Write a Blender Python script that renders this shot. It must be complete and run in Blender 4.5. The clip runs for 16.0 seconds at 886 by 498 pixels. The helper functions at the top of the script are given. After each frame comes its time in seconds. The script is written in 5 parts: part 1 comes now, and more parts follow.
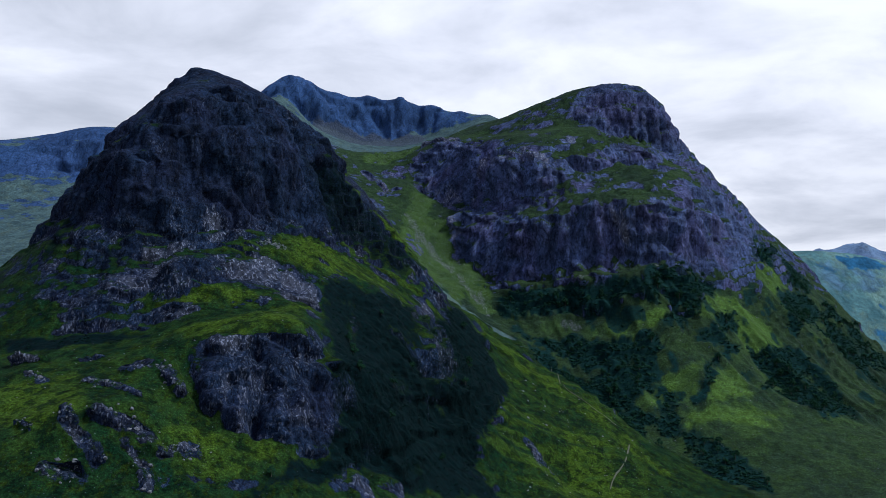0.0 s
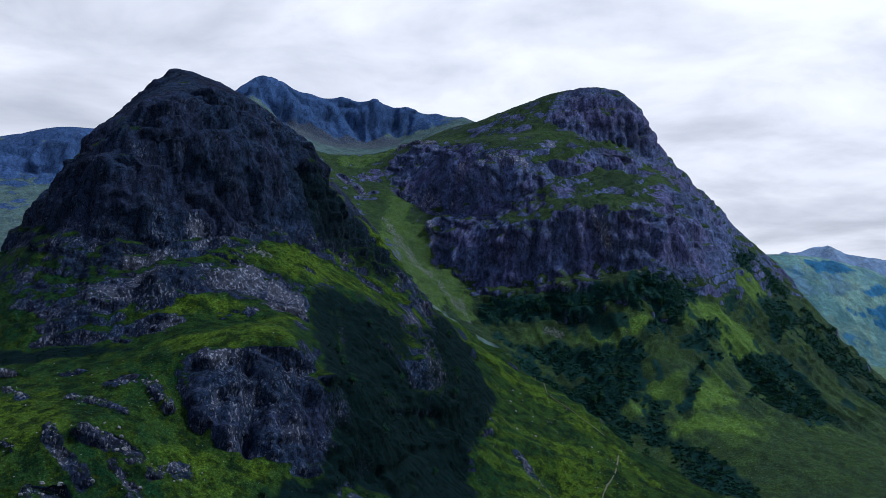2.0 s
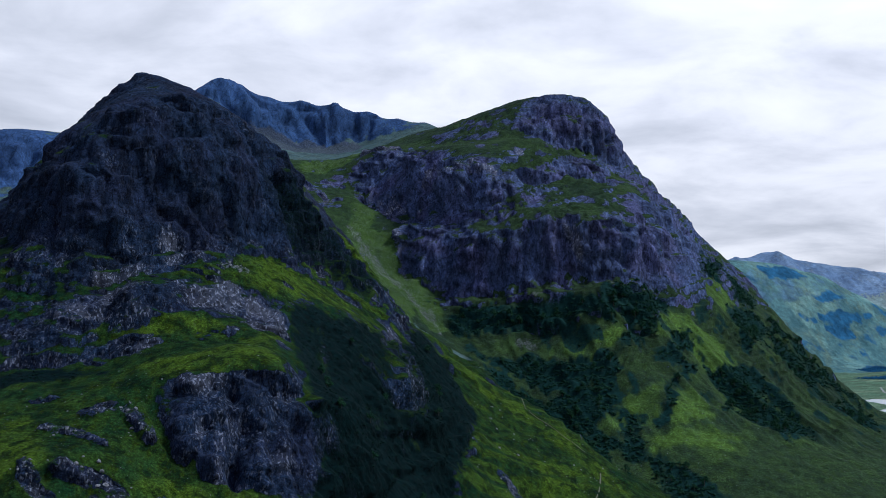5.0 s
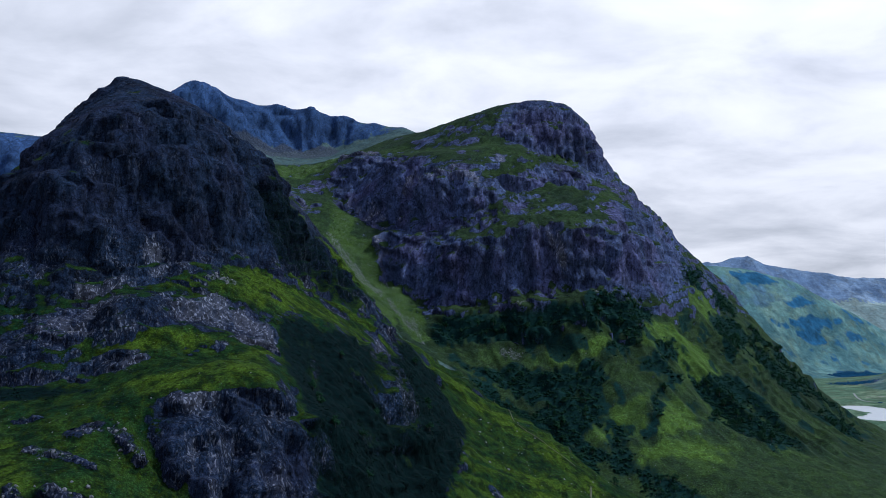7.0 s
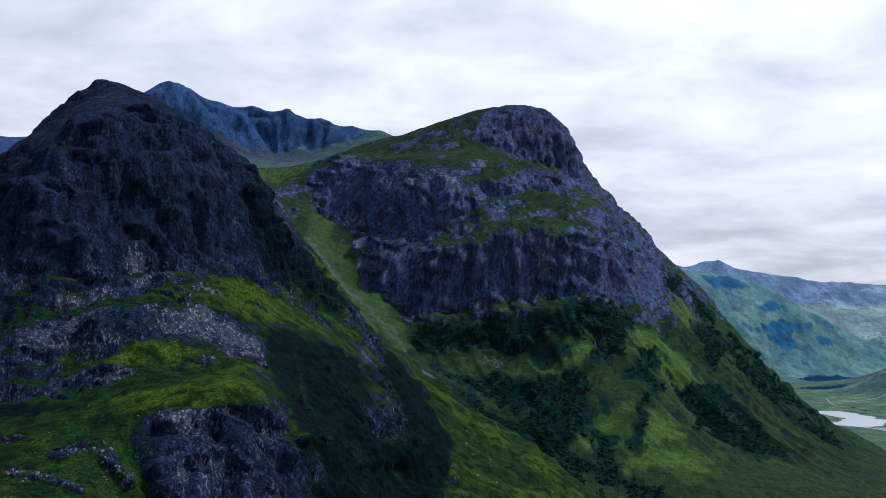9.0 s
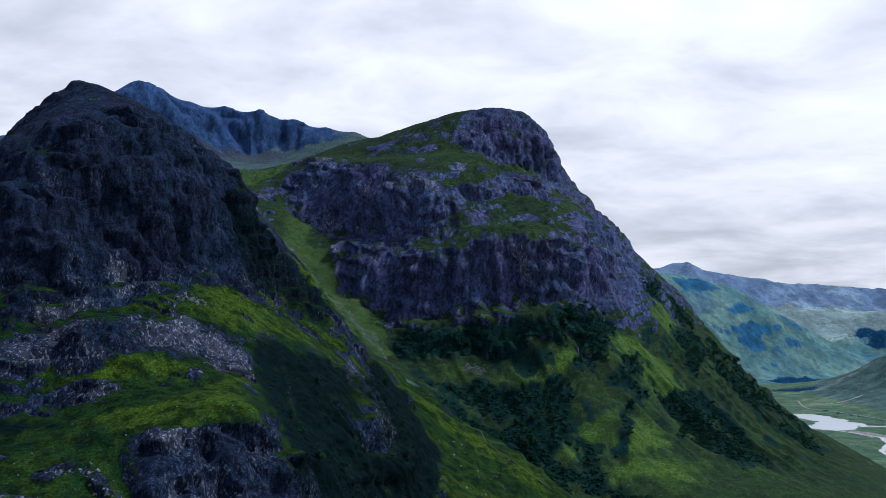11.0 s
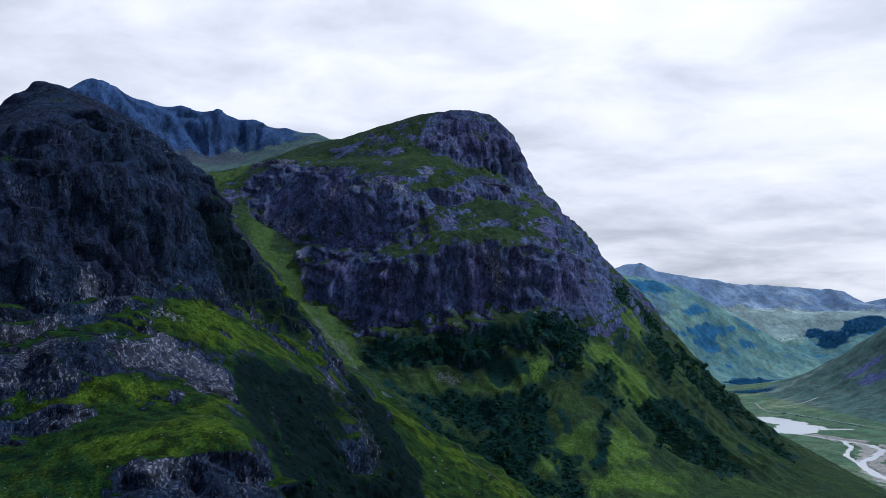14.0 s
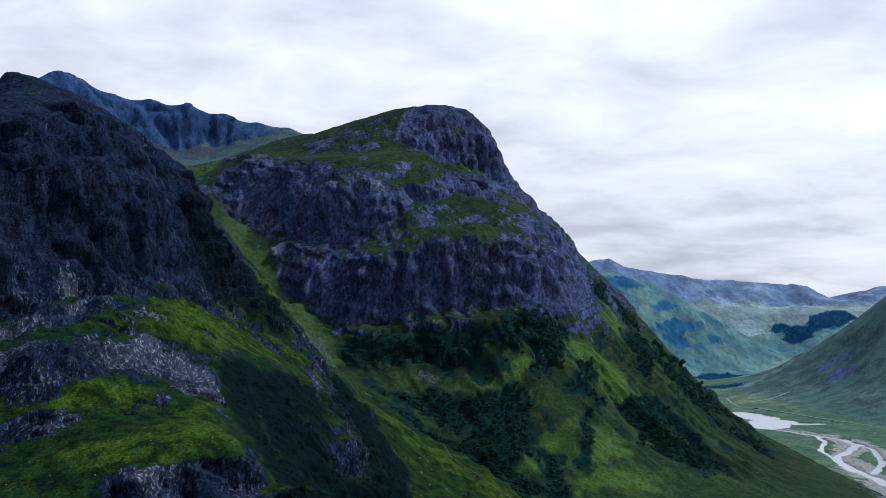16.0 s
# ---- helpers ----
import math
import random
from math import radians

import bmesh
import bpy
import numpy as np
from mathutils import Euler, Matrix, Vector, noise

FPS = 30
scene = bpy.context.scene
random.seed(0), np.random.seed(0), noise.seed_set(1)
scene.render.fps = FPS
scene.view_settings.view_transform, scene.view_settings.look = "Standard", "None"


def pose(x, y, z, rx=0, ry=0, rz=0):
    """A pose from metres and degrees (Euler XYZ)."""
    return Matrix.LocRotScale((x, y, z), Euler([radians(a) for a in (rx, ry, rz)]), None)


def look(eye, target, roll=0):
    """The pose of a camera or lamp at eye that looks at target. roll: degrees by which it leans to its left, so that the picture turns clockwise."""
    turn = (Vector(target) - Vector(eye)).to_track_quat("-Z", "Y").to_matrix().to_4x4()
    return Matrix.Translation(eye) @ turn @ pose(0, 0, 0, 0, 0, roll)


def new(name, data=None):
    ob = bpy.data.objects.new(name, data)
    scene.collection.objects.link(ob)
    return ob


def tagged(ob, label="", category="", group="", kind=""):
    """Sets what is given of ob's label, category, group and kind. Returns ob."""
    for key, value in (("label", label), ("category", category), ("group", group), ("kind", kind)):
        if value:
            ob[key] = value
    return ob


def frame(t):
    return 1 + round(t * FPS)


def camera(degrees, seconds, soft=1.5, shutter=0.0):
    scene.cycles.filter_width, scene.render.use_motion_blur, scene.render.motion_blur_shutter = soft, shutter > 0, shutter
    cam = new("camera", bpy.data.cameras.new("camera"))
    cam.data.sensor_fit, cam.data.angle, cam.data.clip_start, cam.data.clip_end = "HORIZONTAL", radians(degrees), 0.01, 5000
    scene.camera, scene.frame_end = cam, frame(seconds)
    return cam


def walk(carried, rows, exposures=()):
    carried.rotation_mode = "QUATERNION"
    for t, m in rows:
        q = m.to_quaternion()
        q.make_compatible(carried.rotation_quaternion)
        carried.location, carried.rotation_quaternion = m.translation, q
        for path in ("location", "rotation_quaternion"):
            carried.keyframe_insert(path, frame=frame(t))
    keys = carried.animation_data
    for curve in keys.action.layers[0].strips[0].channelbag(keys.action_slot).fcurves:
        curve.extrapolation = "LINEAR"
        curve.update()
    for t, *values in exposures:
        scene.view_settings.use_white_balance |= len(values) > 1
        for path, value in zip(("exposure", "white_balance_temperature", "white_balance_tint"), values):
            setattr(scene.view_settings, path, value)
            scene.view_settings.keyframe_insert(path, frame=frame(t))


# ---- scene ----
# ---------------------------------------------------------------- camera
cam = camera(48.19, 16.0, soft=0.7)
PATH = [
    (0, (0.00, 0.00, 199.51), (0.00, 99.86, 204.74), -0.45),
    (0.5, (-6.10, 5.56, 201.58), (-5.19, 105.42, 206.82), -0.45),
    (1, (-11.97, 10.83, 203.59), (-10.18, 110.68, 208.84), -0.44),
    (1.5, (-17.69, 16.12, 205.66), (-14.95, 115.95, 210.91), -0.42),
    (2, (-23.26, 21.45, 207.84), (-19.63, 121.24, 213.10), -0.40),
    (2.5, (-28.80, 26.75, 210.09), (-24.25, 126.50, 215.37), -0.40),
    (3, (-34.17, 32.04, 212.14), (-28.72, 131.75, 217.43), -0.39),
    (3.5, (-39.35, 37.21, 214.53), (-32.97, 136.86, 219.84), -0.40),
    (4, (-44.58, 42.09, 216.71), (-37.28, 141.68, 222.02), -0.40),
    (6.5, (-69.80, 68.35, 227.25), (-58.26, 167.52, 232.85), -0.38),
    (7, (-74.16, 73.01, 229.47), (-61.84, 172.09, 235.11), -0.34),
    (7.5, (-78.47, 77.63, 231.81), (-65.40, 176.61, 237.51), -0.29),
    (8, (-82.43, 82.02, 233.93), (-68.62, 180.90, 239.62), -0.24),
    (8.5, (-86.46, 86.40, 236.17), (-71.80, 185.15, 241.88), -0.21),
    (9, (-90.38, 90.96, 238.23), (-74.89, 189.59, 243.94), -0.19),
    (11.5, (-112.52, 118.42, 248.77), (-92.73, 216.28, 254.40), -0.16),
    (12, (-116.69, 123.84, 250.77), (-96.05, 221.53, 256.36), -0.14),
    (12.5, (-120.90, 129.69, 252.98), (-99.39, 227.19, 258.55), -0.15),
    (13, (-125.07, 136.18, 255.03), (-102.71, 233.49, 260.55), -0.18),
    (13.5, (-129.38, 142.55, 257.45), (-106.13, 239.66, 262.95), -0.23),
    (14, (-133.28, 148.65, 259.26), (-109.16, 245.54, 264.75), -0.27),
    (14.5, (-137.25, 154.43, 260.25), (-112.23, 251.10, 265.63), -0.30),
    (15, (-140.94, 160.10, 261.06), (-115.05, 256.55, 266.30), -0.34),
    (15.5, (-144.68, 165.76, 261.31), (-117.88, 261.97, 266.44), -0.36),
    (16, (-148.46, 171.18, 261.55), (-120.83, 267.16, 266.57), -0.41),
]
walk(cam, [(t, look(eye, target, roll)) for t, eye, target, roll in PATH], exposures=[(0, 0.0, 5450, 11), (16, 0.0, 5450, 11)])

# ---------------------------------------------------------------- sky, sun
SUN_ELEVATION, SUN_TURN = 57.0, 88.0      # degrees above the horizon; from straight ahead, clockwise


def nodes_of(tree):
    tree.nodes.clear()

    def add(kind, at=None, **sets):
        n = tree.nodes.new(kind)
        for key, value in (at or {}).items():
            n.inputs[key].default_value = value
        for key, value in sets.items():
            setattr(n, key, value)
        return n

    def join(a, out, b, into):
        tree.links.new(a.outputs[out], b.inputs[into])
    return add, join


def ramp(add, stops, mode="LINEAR"):
    n = add("ShaderNodeValToRGB")
    n.color_ramp.interpolation = mode
    el = n.color_ramp.elements
    while len(el) < len(stops):
        el.new(0.5)
    for e, (p, c) in zip(el, stops):
        e.position, e.color = p, (*c, 1.0)
    return n


world = bpy.data.worlds.new("world")
scene.world = world
world.use_nodes = True
add, join = nodes_of(world.node_tree)
sky = add("ShaderNodeTexSky", sky_type="NISHITA", sun_disc=False, sun_elevation=radians(SUN_ELEVATION), sun_rotation=radians(SUN_TURN), altitude=300.0)
sky_level = add("ShaderNodeVectorMath", operation="SCALE")
sky_level.inputs["Scale"].default_value = 0.13
coord = add("ShaderNodeTexCoord")
split = add("ShaderNodeSeparateXYZ")
lift = add("ShaderNodeMath", {1: 0.17}, operation="ADD")
top = add("ShaderNodeMath", {1: 0.05}, operation="MAXIMUM")
over = add("ShaderNodeMath", {0: 1.0}, operation="DIVIDE")
flat = add("ShaderNodeVectorMath", operation="SCALE")
squash = add("ShaderNodeMapping")
squash.inputs["Scale"].default_value = (1.0, 1.0, 0.0)
squash.inputs["Location"].default_value = (3.1, 1.7, 0.0)
big = add("ShaderNodeTexNoise", {"Scale": 0.42, "Detail": 5.0, "Roughness": 0.50, "Distortion": 0.6})
small = add("ShaderNodeTexNoise", {"Scale": 1.9, "Detail": 7.0, "Roughness": 0.55, "Distortion": 0.3})
mixn = add("ShaderNodeMix", {"Factor": 0.5}, data_type="FLOAT")
cloud = ramp(add, [(0.36, (0.625, 0.605, 0.60)), (0.45, (0.83, 0.79, 0.77)), (0.53, (1.05, 0.985, 0.935)), (0.63, (1.21, 1.13, 1.04))])
cover = add("ShaderNodeMix", {"Factor": 0.94}, data_type="RGBA")
# Unseen blue overhead, added above the view to cool and dim the ambient.
unseen_gaps = add("ShaderNodeMapRange", {"From Min": 0.36, "From Max": 0.62, "To Min": 0.97, "To Max": 0.15})
join(split, "Z", unseen_gaps, "Value")
join(unseen_gaps, "Result", cover, 0)
back = add("ShaderNodeBackground", {"Strength": 1.0})
out = add("ShaderNodeOutputWorld")
join(coord, "Generated", split, 0)
join(split, "Z", lift, 0)
join(lift, 0, top, 0)
join(top, 0, over, 1)
join(coord, "Generated", flat, 0)
join(over, 0, flat, "Scale")
join(flat, 0, squash, "Vector")
join(squash, 0, big, "Vector")
join(squash, 0, small, "Vector")
join(big, "Fac", mixn, 2)
join(small, "Fac", mixn, 3)
join(mixn, 0, cloud, "Fac")
join(sky, 0, sky_level, 0)
join(sky_level, 0, cover, 6)
dusk = add("ShaderNodeMapRange", {"From Min": 0.02, "From Max": 0.24, "To Min": 0.80, "To Max": 1.0})
join(split, "Z", dusk, "Value")
veil = add("ShaderNodeVectorMath", operation="SCALE")
join(cloud, "Color", veil, 0)
join(dusk, "Result", veil, "Scale")
join(veil, 0, cover, 7)
join(cover, 2, back, "Color")
join(back, 0, out, "Surface")

sun = new("sun", bpy.data.lights.new("sun", "SUN"))
sun.data.energy, sun.data.angle, sun.data.color = 4.4, radians(8), (1.0, 0.95, 0.80)
_a, _e = radians(SUN_TURN), radians(SUN_ELEVATION)
sun.matrix_world = look((math.sin(_a) * math.cos(_e), math.cos(_a) * math.cos(_e), math.sin(_e)), (0, 0, 0))
tagged(sun, kind="structure")

# ---------------------------------------------------------------- noise


def lattice(ix, iy, iz, seed):
    h = (ix.astype(np.uint32) * np.uint32(374761393)) ^ (iy.astype(np.uint32) * np.uint32(668265263)) ^ (iz.astype(np.uint32) * np.uint32(2147483647)) ^ np.uint32((seed * 974711 + 12345) & 0xFFFFFFFF)
    h = (h ^ (h >> np.uint32(13))) * np.uint32(1274126177)
    h = (h ^ (h >> np.uint32(15))) * np.uint32(2246822519)
    h ^= h >> np.uint32(16)
    return (h & np.uint32(0xFFFFFF)).astype(np.float32) / np.float32(0x7FFFFF) - 1.0


def soft_noise(x, y, z=None, seed=0):
    """Value noise, about -1 to 1."""
    fx, fy = np.floor(x), np.floor(y)
    ix, iy = fx.astype(np.int64), fy.astype(np.int64)
    u, v = (x - fx).astype(np.float32), (y - fy).astype(np.float32)
    u, v = u * u * u * (u * (u * 6 - 15) + 10), v * v * v * (v * (v * 6 - 15) + 10)

    def layer(iz):
        a = lattice(ix, iy, iz, seed) * (1 - u) + lattice(ix + 1, iy, iz, seed) * u
        b = lattice(ix, iy + 1, iz, seed) * (1 - u) + lattice(ix + 1, iy + 1, iz, seed) * u
        return a * (1 - v) + b * v
    if z is None:
        return layer(np.zeros_like(ix))
    fz = np.floor(z)
    iz = fz.astype(np.int64)
    w = (z - fz).astype(np.float32)
    w = w * w * w * (w * (w * 6 - 15) + 10)
    return layer(iz) * (1 - w) + layer(iz + 1) * w


def fractal(x, y, z=None, octaves=4, gain=0.5, seed=0, ridged=False, billow=False):
    total, amp, size = 0.0, 1.0, 0.0
    for k in range(octaves):
        s = 2.03 ** k
        n = soft_noise(x * s + 17.3 * k, y * s - 9.1 * k, None if z is None else z * s + 4.7 * k, seed + k)
        total = total + amp * ((1 - 2 * np.abs(n)) if ridged else 2 * np.abs(n) - 0.62 if billow else n)
        size, amp = size + amp, amp * gain
    return total / size


def smooth(a, b, x):
    t = np.clip((x - a) / (b - a), 0, 1)
    return t * t * (3 - 2 * t)


# ---------------------------------------------------------------- landforms: crests, cliff brows and feet, ledges, burns
NEAR_CREST = [(-425, 950, 234), (-403, 960, 254), (-370, 960, 270), (-354, 960, 305), (-344, 970, 346), (-332, 1000, 373), (-315, 1020, 394), (-292, 1051, 429), (-270, 1071, 461), (-229, 1042, 436), (-205, 1010, 416), (-174, 1003, 403)]
NEAR_EAST_EDGE = [(-174, 1003, 403), (-160, 1010, 388), (-150, 1020, 376), (-139, 1025, 362), (-115, 1045, 340), (-86, 1065, 308), (-51, 1085, 277), (-31, 1105, 249), (-22, 1112, 228), (3, 1150, 203)]
NEAR_GRASS_RIDGE = [(3, 1150, 203), (44, 1180, 174), (77, 1180, 152), (116, 1170, 125), (174, 1120, 87), (204, 1080, 55), (242, 1040, 24), (275, 990, 0)]
NEAR_BACK_RIDGE = [(-270, 1071, 461), (-282, 1110, 446), (-285, 1200, 440), (-300, 1400, 440), (-320, 1650, 480), (-345, 1900, 560), (-329, 2137, 697)]
NEAR_BACK_EAST = [(-60, 1250, 262), (-90, 1420, 295), (-130, 1600, 360), (-200, 1800, 450)]
NEAR_UPPER_CLIFF = [(-330, 905, 300), (-291, 884, 330), (-219, 911, 346), (-180, 926, 330), (-146, 966, 310)]
NEAR_LOWER_CLIFF = [(-300, 850, 268), (-244, 845, 286), (-205, 855, 274), (-175, 893, 263), (-148, 901, 256), (-108, 1000, 266), (-71, 1029, 245)]
NEAR_LEDGE = [(-330, 800, 195), (-249, 804, 217), (-206, 815, 236), (-150, 845, 218), (-116, 865, 208), (-82, 923, 218), (-53, 943, 206), (-20, 1010, 190)]
NEAR_TERRACE = [(-345, 760, 165), (-270, 770, 180), (-220, 778, 186), (-170, 784, 193), (-122, 802, 195), (-95, 800, 178)]
KNOLL_BROW = [(-190, 712, 170), (-164, 711, 175), (-130, 712, 176), (-100, 720, 170), (-82, 740, 164)]
KNOLL_FOOT = [(-172, 672, 132), (-150, 664, 120), (-102, 677, 102), (-70, 705, 104), (-52, 760, 118)]
NEAR_LEFT_SLOPE = [(-300, 690, 150), (-252, 601, 124), (-231, 604, 131), (-200, 640, 138)]
NEAR_FRONT = [(-320, 560, 100), (-260, 560, 104), (-190, 590, 98), (-140, 610, 88), (-100, 640, 82), (-50, 740, 80), (0, 810, 64), (30, 860, 50), (85, 925, 54), (115, 945, 24)]
NEAR_EAST_FLANK = [(-36, 891, 152), (-6, 931, 158), (35, 1030, 130), (80, 1040, 100), (120, 1060, 84), (160, 1085, 78)]
NEAR_EAST_LOW = [(60, 940, 70), (120, 990, 60), (188, 1032, 48)]
BURN = [(-84, 1843, 444), (-30, 1720, 380), (17, 1599, 309), (40, 1490, 235), (62, 1412, 186), (95, 1340, 148), (130, 1270, 110), (180, 1210, 75), (240, 1130, 36), (300, 1040, 6), (340, 940, -6)]
CORRIE_LIP = [(-190, 1830, 462), (-84, 1843, 444), (-24, 1790, 420), (25, 1820, 474), (79, 1851, 511)]
CORRIE_FLOOR = [(-190, 1960, 500), (-90, 1960, 490), (10, 1980, 525), (80, 2000, 560)]
EAST_CREST = [(96, 2050, 572), (130, 2000, 568), (180, 1950, 581), (240, 1880, 593), (284, 1830, 597), (320, 1802, 597), (365, 1790, 587), (390, 1790, 566), (408, 1788, 546), (412, 1780, 510), (425, 1770, 472), (446, 1760, 438), (492, 1740, 398), (508, 1722, 374)]
EAST_CREST_LOW = [(508, 1722, 374), (524, 1722, 345), (556, 1740, 324), (604, 1772, 300), (640, 1785, 273), (680, 1798, 231)]
EAST_BACK = [(180, 2150, 560), (320, 1930, 585), (470, 1930, 470), (600, 1930, 320), (720, 1930, 180), (860, 1980, 40)]
EAST_UPPER_BENCH = [(79, 1851, 511), (130, 1740, 492), (212, 1671, 493), (310, 1726, 504), (384, 1743, 480), (430, 1735, 440)]
EAST_SECOND_BROW = [(54, 1700, 440), (107, 1585, 408), (160, 1582, 417), (215, 1610, 432), (300, 1600, 420), (387, 1567, 391), (450, 1610, 372)]
EAST_THIRD_BROW = [(20, 1625, 345), (54, 1580, 338), (128, 1496, 317), (170, 1500, 334), (215, 1510, 359), (280, 1520, 368), (342, 1489, 350), (400, 1535, 345), (480, 1610, 325)]
EAST_CLIFF = [(49, 1526, 268), (110, 1470, 262), (168, 1441, 265), (210, 1430, 285), (258, 1414, 300), (320, 1450, 305), (376, 1481, 308), (440, 1530, 300)]
EAST_CLIFF_FOOT = [(62, 1480, 228), (99, 1459, 229), (160, 1425, 228), (212, 1409, 234), (296, 1376, 248), (360, 1430, 250), (423, 1492, 264), (498, 1526, 233), (560, 1600, 225), (620, 1690, 225)]
EAST_SLOPE = [(120, 1380, 172), (176, 1368, 169), (253, 1339, 190), (361, 1350, 180), (388, 1355, 166), (442, 1373, 157), (530, 1440, 158), (601, 1526, 145), (632, 1595, 168), (665, 1680, 178)]
EAST_LOW = [(160, 1290, 120), (205, 1230, 91), (269, 1267, 130), (323, 1221, 100), (341, 1212, 90), (471, 1313, 116), (570, 1390, 105), (650, 1480, 98), (690, 1560, 112), (735, 1680, 110)]
EAST_TOE = [(290, 1140, 52), (380, 1110, 42), (480, 1140, 40), (590, 1230, 40), (680, 1370, 42), (730, 1440, 40), (800, 1600, 38), (860, 1750, 30)]
VALLEY_EDGE = [(350, 920, -2), (470, 935, 0), (590, 1000, 1), (690, 1100, 2), (755, 1250, 2), (815, 1440, 2), (890, 1650, 2), (960, 1850, 2), (1000, 2050, 2), (1100, 2350, 2), (1220, 2680, 3), (1330, 2950, 3)]
BACK_CREST = [(-450, 2080, 600), (-387, 2120, 657), (-358, 2130, 684), (-322, 2137, 699), (-293, 2150, 687), (-241, 2185, 663), (-228, 2200, 668), (-199, 2200, 661), (-104, 2200, 660), (-78, 2200, 652), (23, 2190, 625), (96, 2150, 606), (132, 2080, 584)]
BACK_FOOT = [(-374, 2060, 588), (-271, 2090, 578), (-225, 2120, 570), (-153, 2160, 560), (-53, 2170, 568), (22, 2130, 570)]
BACK_FAR_SIDE = [(-600, 2400, 420), (-300, 2450, 430), (0, 2450, 430), (250, 2350, 430)]
LEFT_CREST = [(-1250, 1850, 470), (-1000, 1880, 488), (-854, 1900, 497), (-797, 1920, 506), (-693, 1938, 538), (-647, 1950, 530), (-560, 2000, 545), (-450, 2080, 600)]
LEFT_FACE = [(-1000, 1820, 430), (-831, 1850, 450), (-737, 1880, 458), (-640, 1890, 440)]
LEFT_SLOPE = [(-950, 1650, 340), (-762, 1700, 352), (-665, 1750, 376), (-560, 1750, 370)]
LEFT_FOOT = [(-850, 1400, 250), (-672, 1500, 284), (-621, 1500, 290), (-480, 1550, 300)]
LEFT_GLEN = [(-560, 800, 120), (-520, 1000, 170), (-540, 1200, 215), (-500, 1400, 265)]
FLOOR = [(330, 700, -10), (500, 820, -6), (720, 980, -2), (840, 1300, 2), (1000, 1650, 2), (1080, 1950, 2), (1180, 2250, 2), (1320, 2650, 3), (1450, 2880, 3), (1800, 3080, 3), (2150, 3300, 6)]
RIGHT_FOOT = [(1050, 1400, 3), (1248, 1840, 4), (1290, 2080, 6), (1325, 2300, 7), (1375, 2580, 6), (1440, 2720, 6)]
RIGHT_CREST = [(1850, 2150, 430), (1690, 2350, 252), (1607, 2450, 146), (1535, 2545, 68), (1470, 2620, 20)]
RIGHT_FACE = [(1300, 1500, 60), (1480, 1850, 95), (1456, 2249, 40), (1557, 2490, 92)]
RIGHT_BACK = [(2400, 2300, 520), (2100, 2700, 250), (1900, 2900, 40)]
GREEN_HILL = [(1000, 3250, 330), (1289, 3300, 334), (1420, 3350, 334), (1579, 3400, 318), (1738, 3410, 232), (1900, 3420, 148), (2090, 3430, 62), (2200, 3440, 30)]
GREEN_HILL_FOOT = [(1150, 2900, 30), (1400, 3020, 14), (1650, 3130, 10), (1900, 3260, 6)]
GREEN_HILL_BACK = [(1300, 3700, 260), (1650, 3750, 210), (1950, 3700, 70), (2150, 3650, 25)]
SIDE_HILL = [(2050, 3850, 130), (2191, 3900, 176), (2413, 3900, 199), (2642, 3900, 208), (2800, 3900, 190)]
SIDE_HILL_FOOT = [(2300, 3650, 40), (2600, 3650, 70), (2900, 3600, 90)]
FAR_CREST = [(1500, 4280, 395), (1640, 4300, 402), (1708, 4300, 412), (1767, 4300, 439), (1890, 4300, 408), (2119, 4300, 356), (2385, 4300, 329), (2629, 4300, 329), (2843, 4250, 298), (2929, 4230, 219), (2990, 4300, 222)]
FAR_CREST_RIGHT = [(2990, 4300, 222), (3045, 4350, 245), (3211, 4350, 286), (3400, 4350, 305), (3700, 4350, 290)]
FAR_BACK = [(1500, 4700, 250), (2300, 4700, 180), (3000, 4700, 150), (3700, 4700, 150)]
FAR_SLOPE = [(1700, 4050, 300), (2000, 4080, 250), (2400, 4100, 235), (2750, 4080, 200)]

CROWN_BROW = [(232, 1780, 567), (274, 1785, 584), (312, 1773, 586), (361, 1765, 570), (401, 1766, 533)]
CROWN_BASE = [(209, 1712, 498), (269, 1720, 497), (323, 1719, 480), (384, 1735, 469), (398, 1688, 433)]
UPPER_WALL_BROW = [(-22, 1871, 497), (70, 1686, 457), (137, 1593, 438), (186, 1582, 428)]
UPPER_WALL_BASE = [(-32, 1790, 393), (34, 1652, 352), (117, 1545, 341), (165, 1542, 368)]
SHORT_WALL_BROW = [(218, 1612, 443), (285, 1625, 448), (355, 1660, 452)]
SHORT_WALL_BASE = [(216, 1599, 419), (282, 1608, 417), (358, 1633, 412)]
LONG_WALL_BROW = [(19, 1585, 312), (81, 1514, 305), (127, 1482, 315), (186, 1460, 317), (225, 1454, 333), (287, 1453, 340), (332, 1445, 314), (381, 1470, 303)]
LONG_WALL_BASE = [(22, 1560, 269), (75, 1494, 233), (124, 1460, 229), (197, 1434, 241), (263, 1420, 250), (321, 1412, 243), (372, 1441, 238), (457, 1500, 246)]
NEAR_WALL_BROW = [(-305, 897, 327), (-278, 909, 357), (-245, 921, 375), (-198, 949, 380), (-169, 972, 375), (-156, 976, 353)]
NEAR_WALL_BASE = [(-306, 844, 232), (-266, 841, 232), (-221, 852, 246), (-187, 901, 267), (-162, 931, 279), (-140, 964, 285)]
NEAR_STEP_BROW = [(-248, 786, 201), (-207, 785, 200), (-172, 787, 200), (-145, 811, 204)]
NEAR_STEP_BASE = [(-244, 775, 180), (-202, 775, 184), (-171, 776, 189), (-144, 801, 195)]

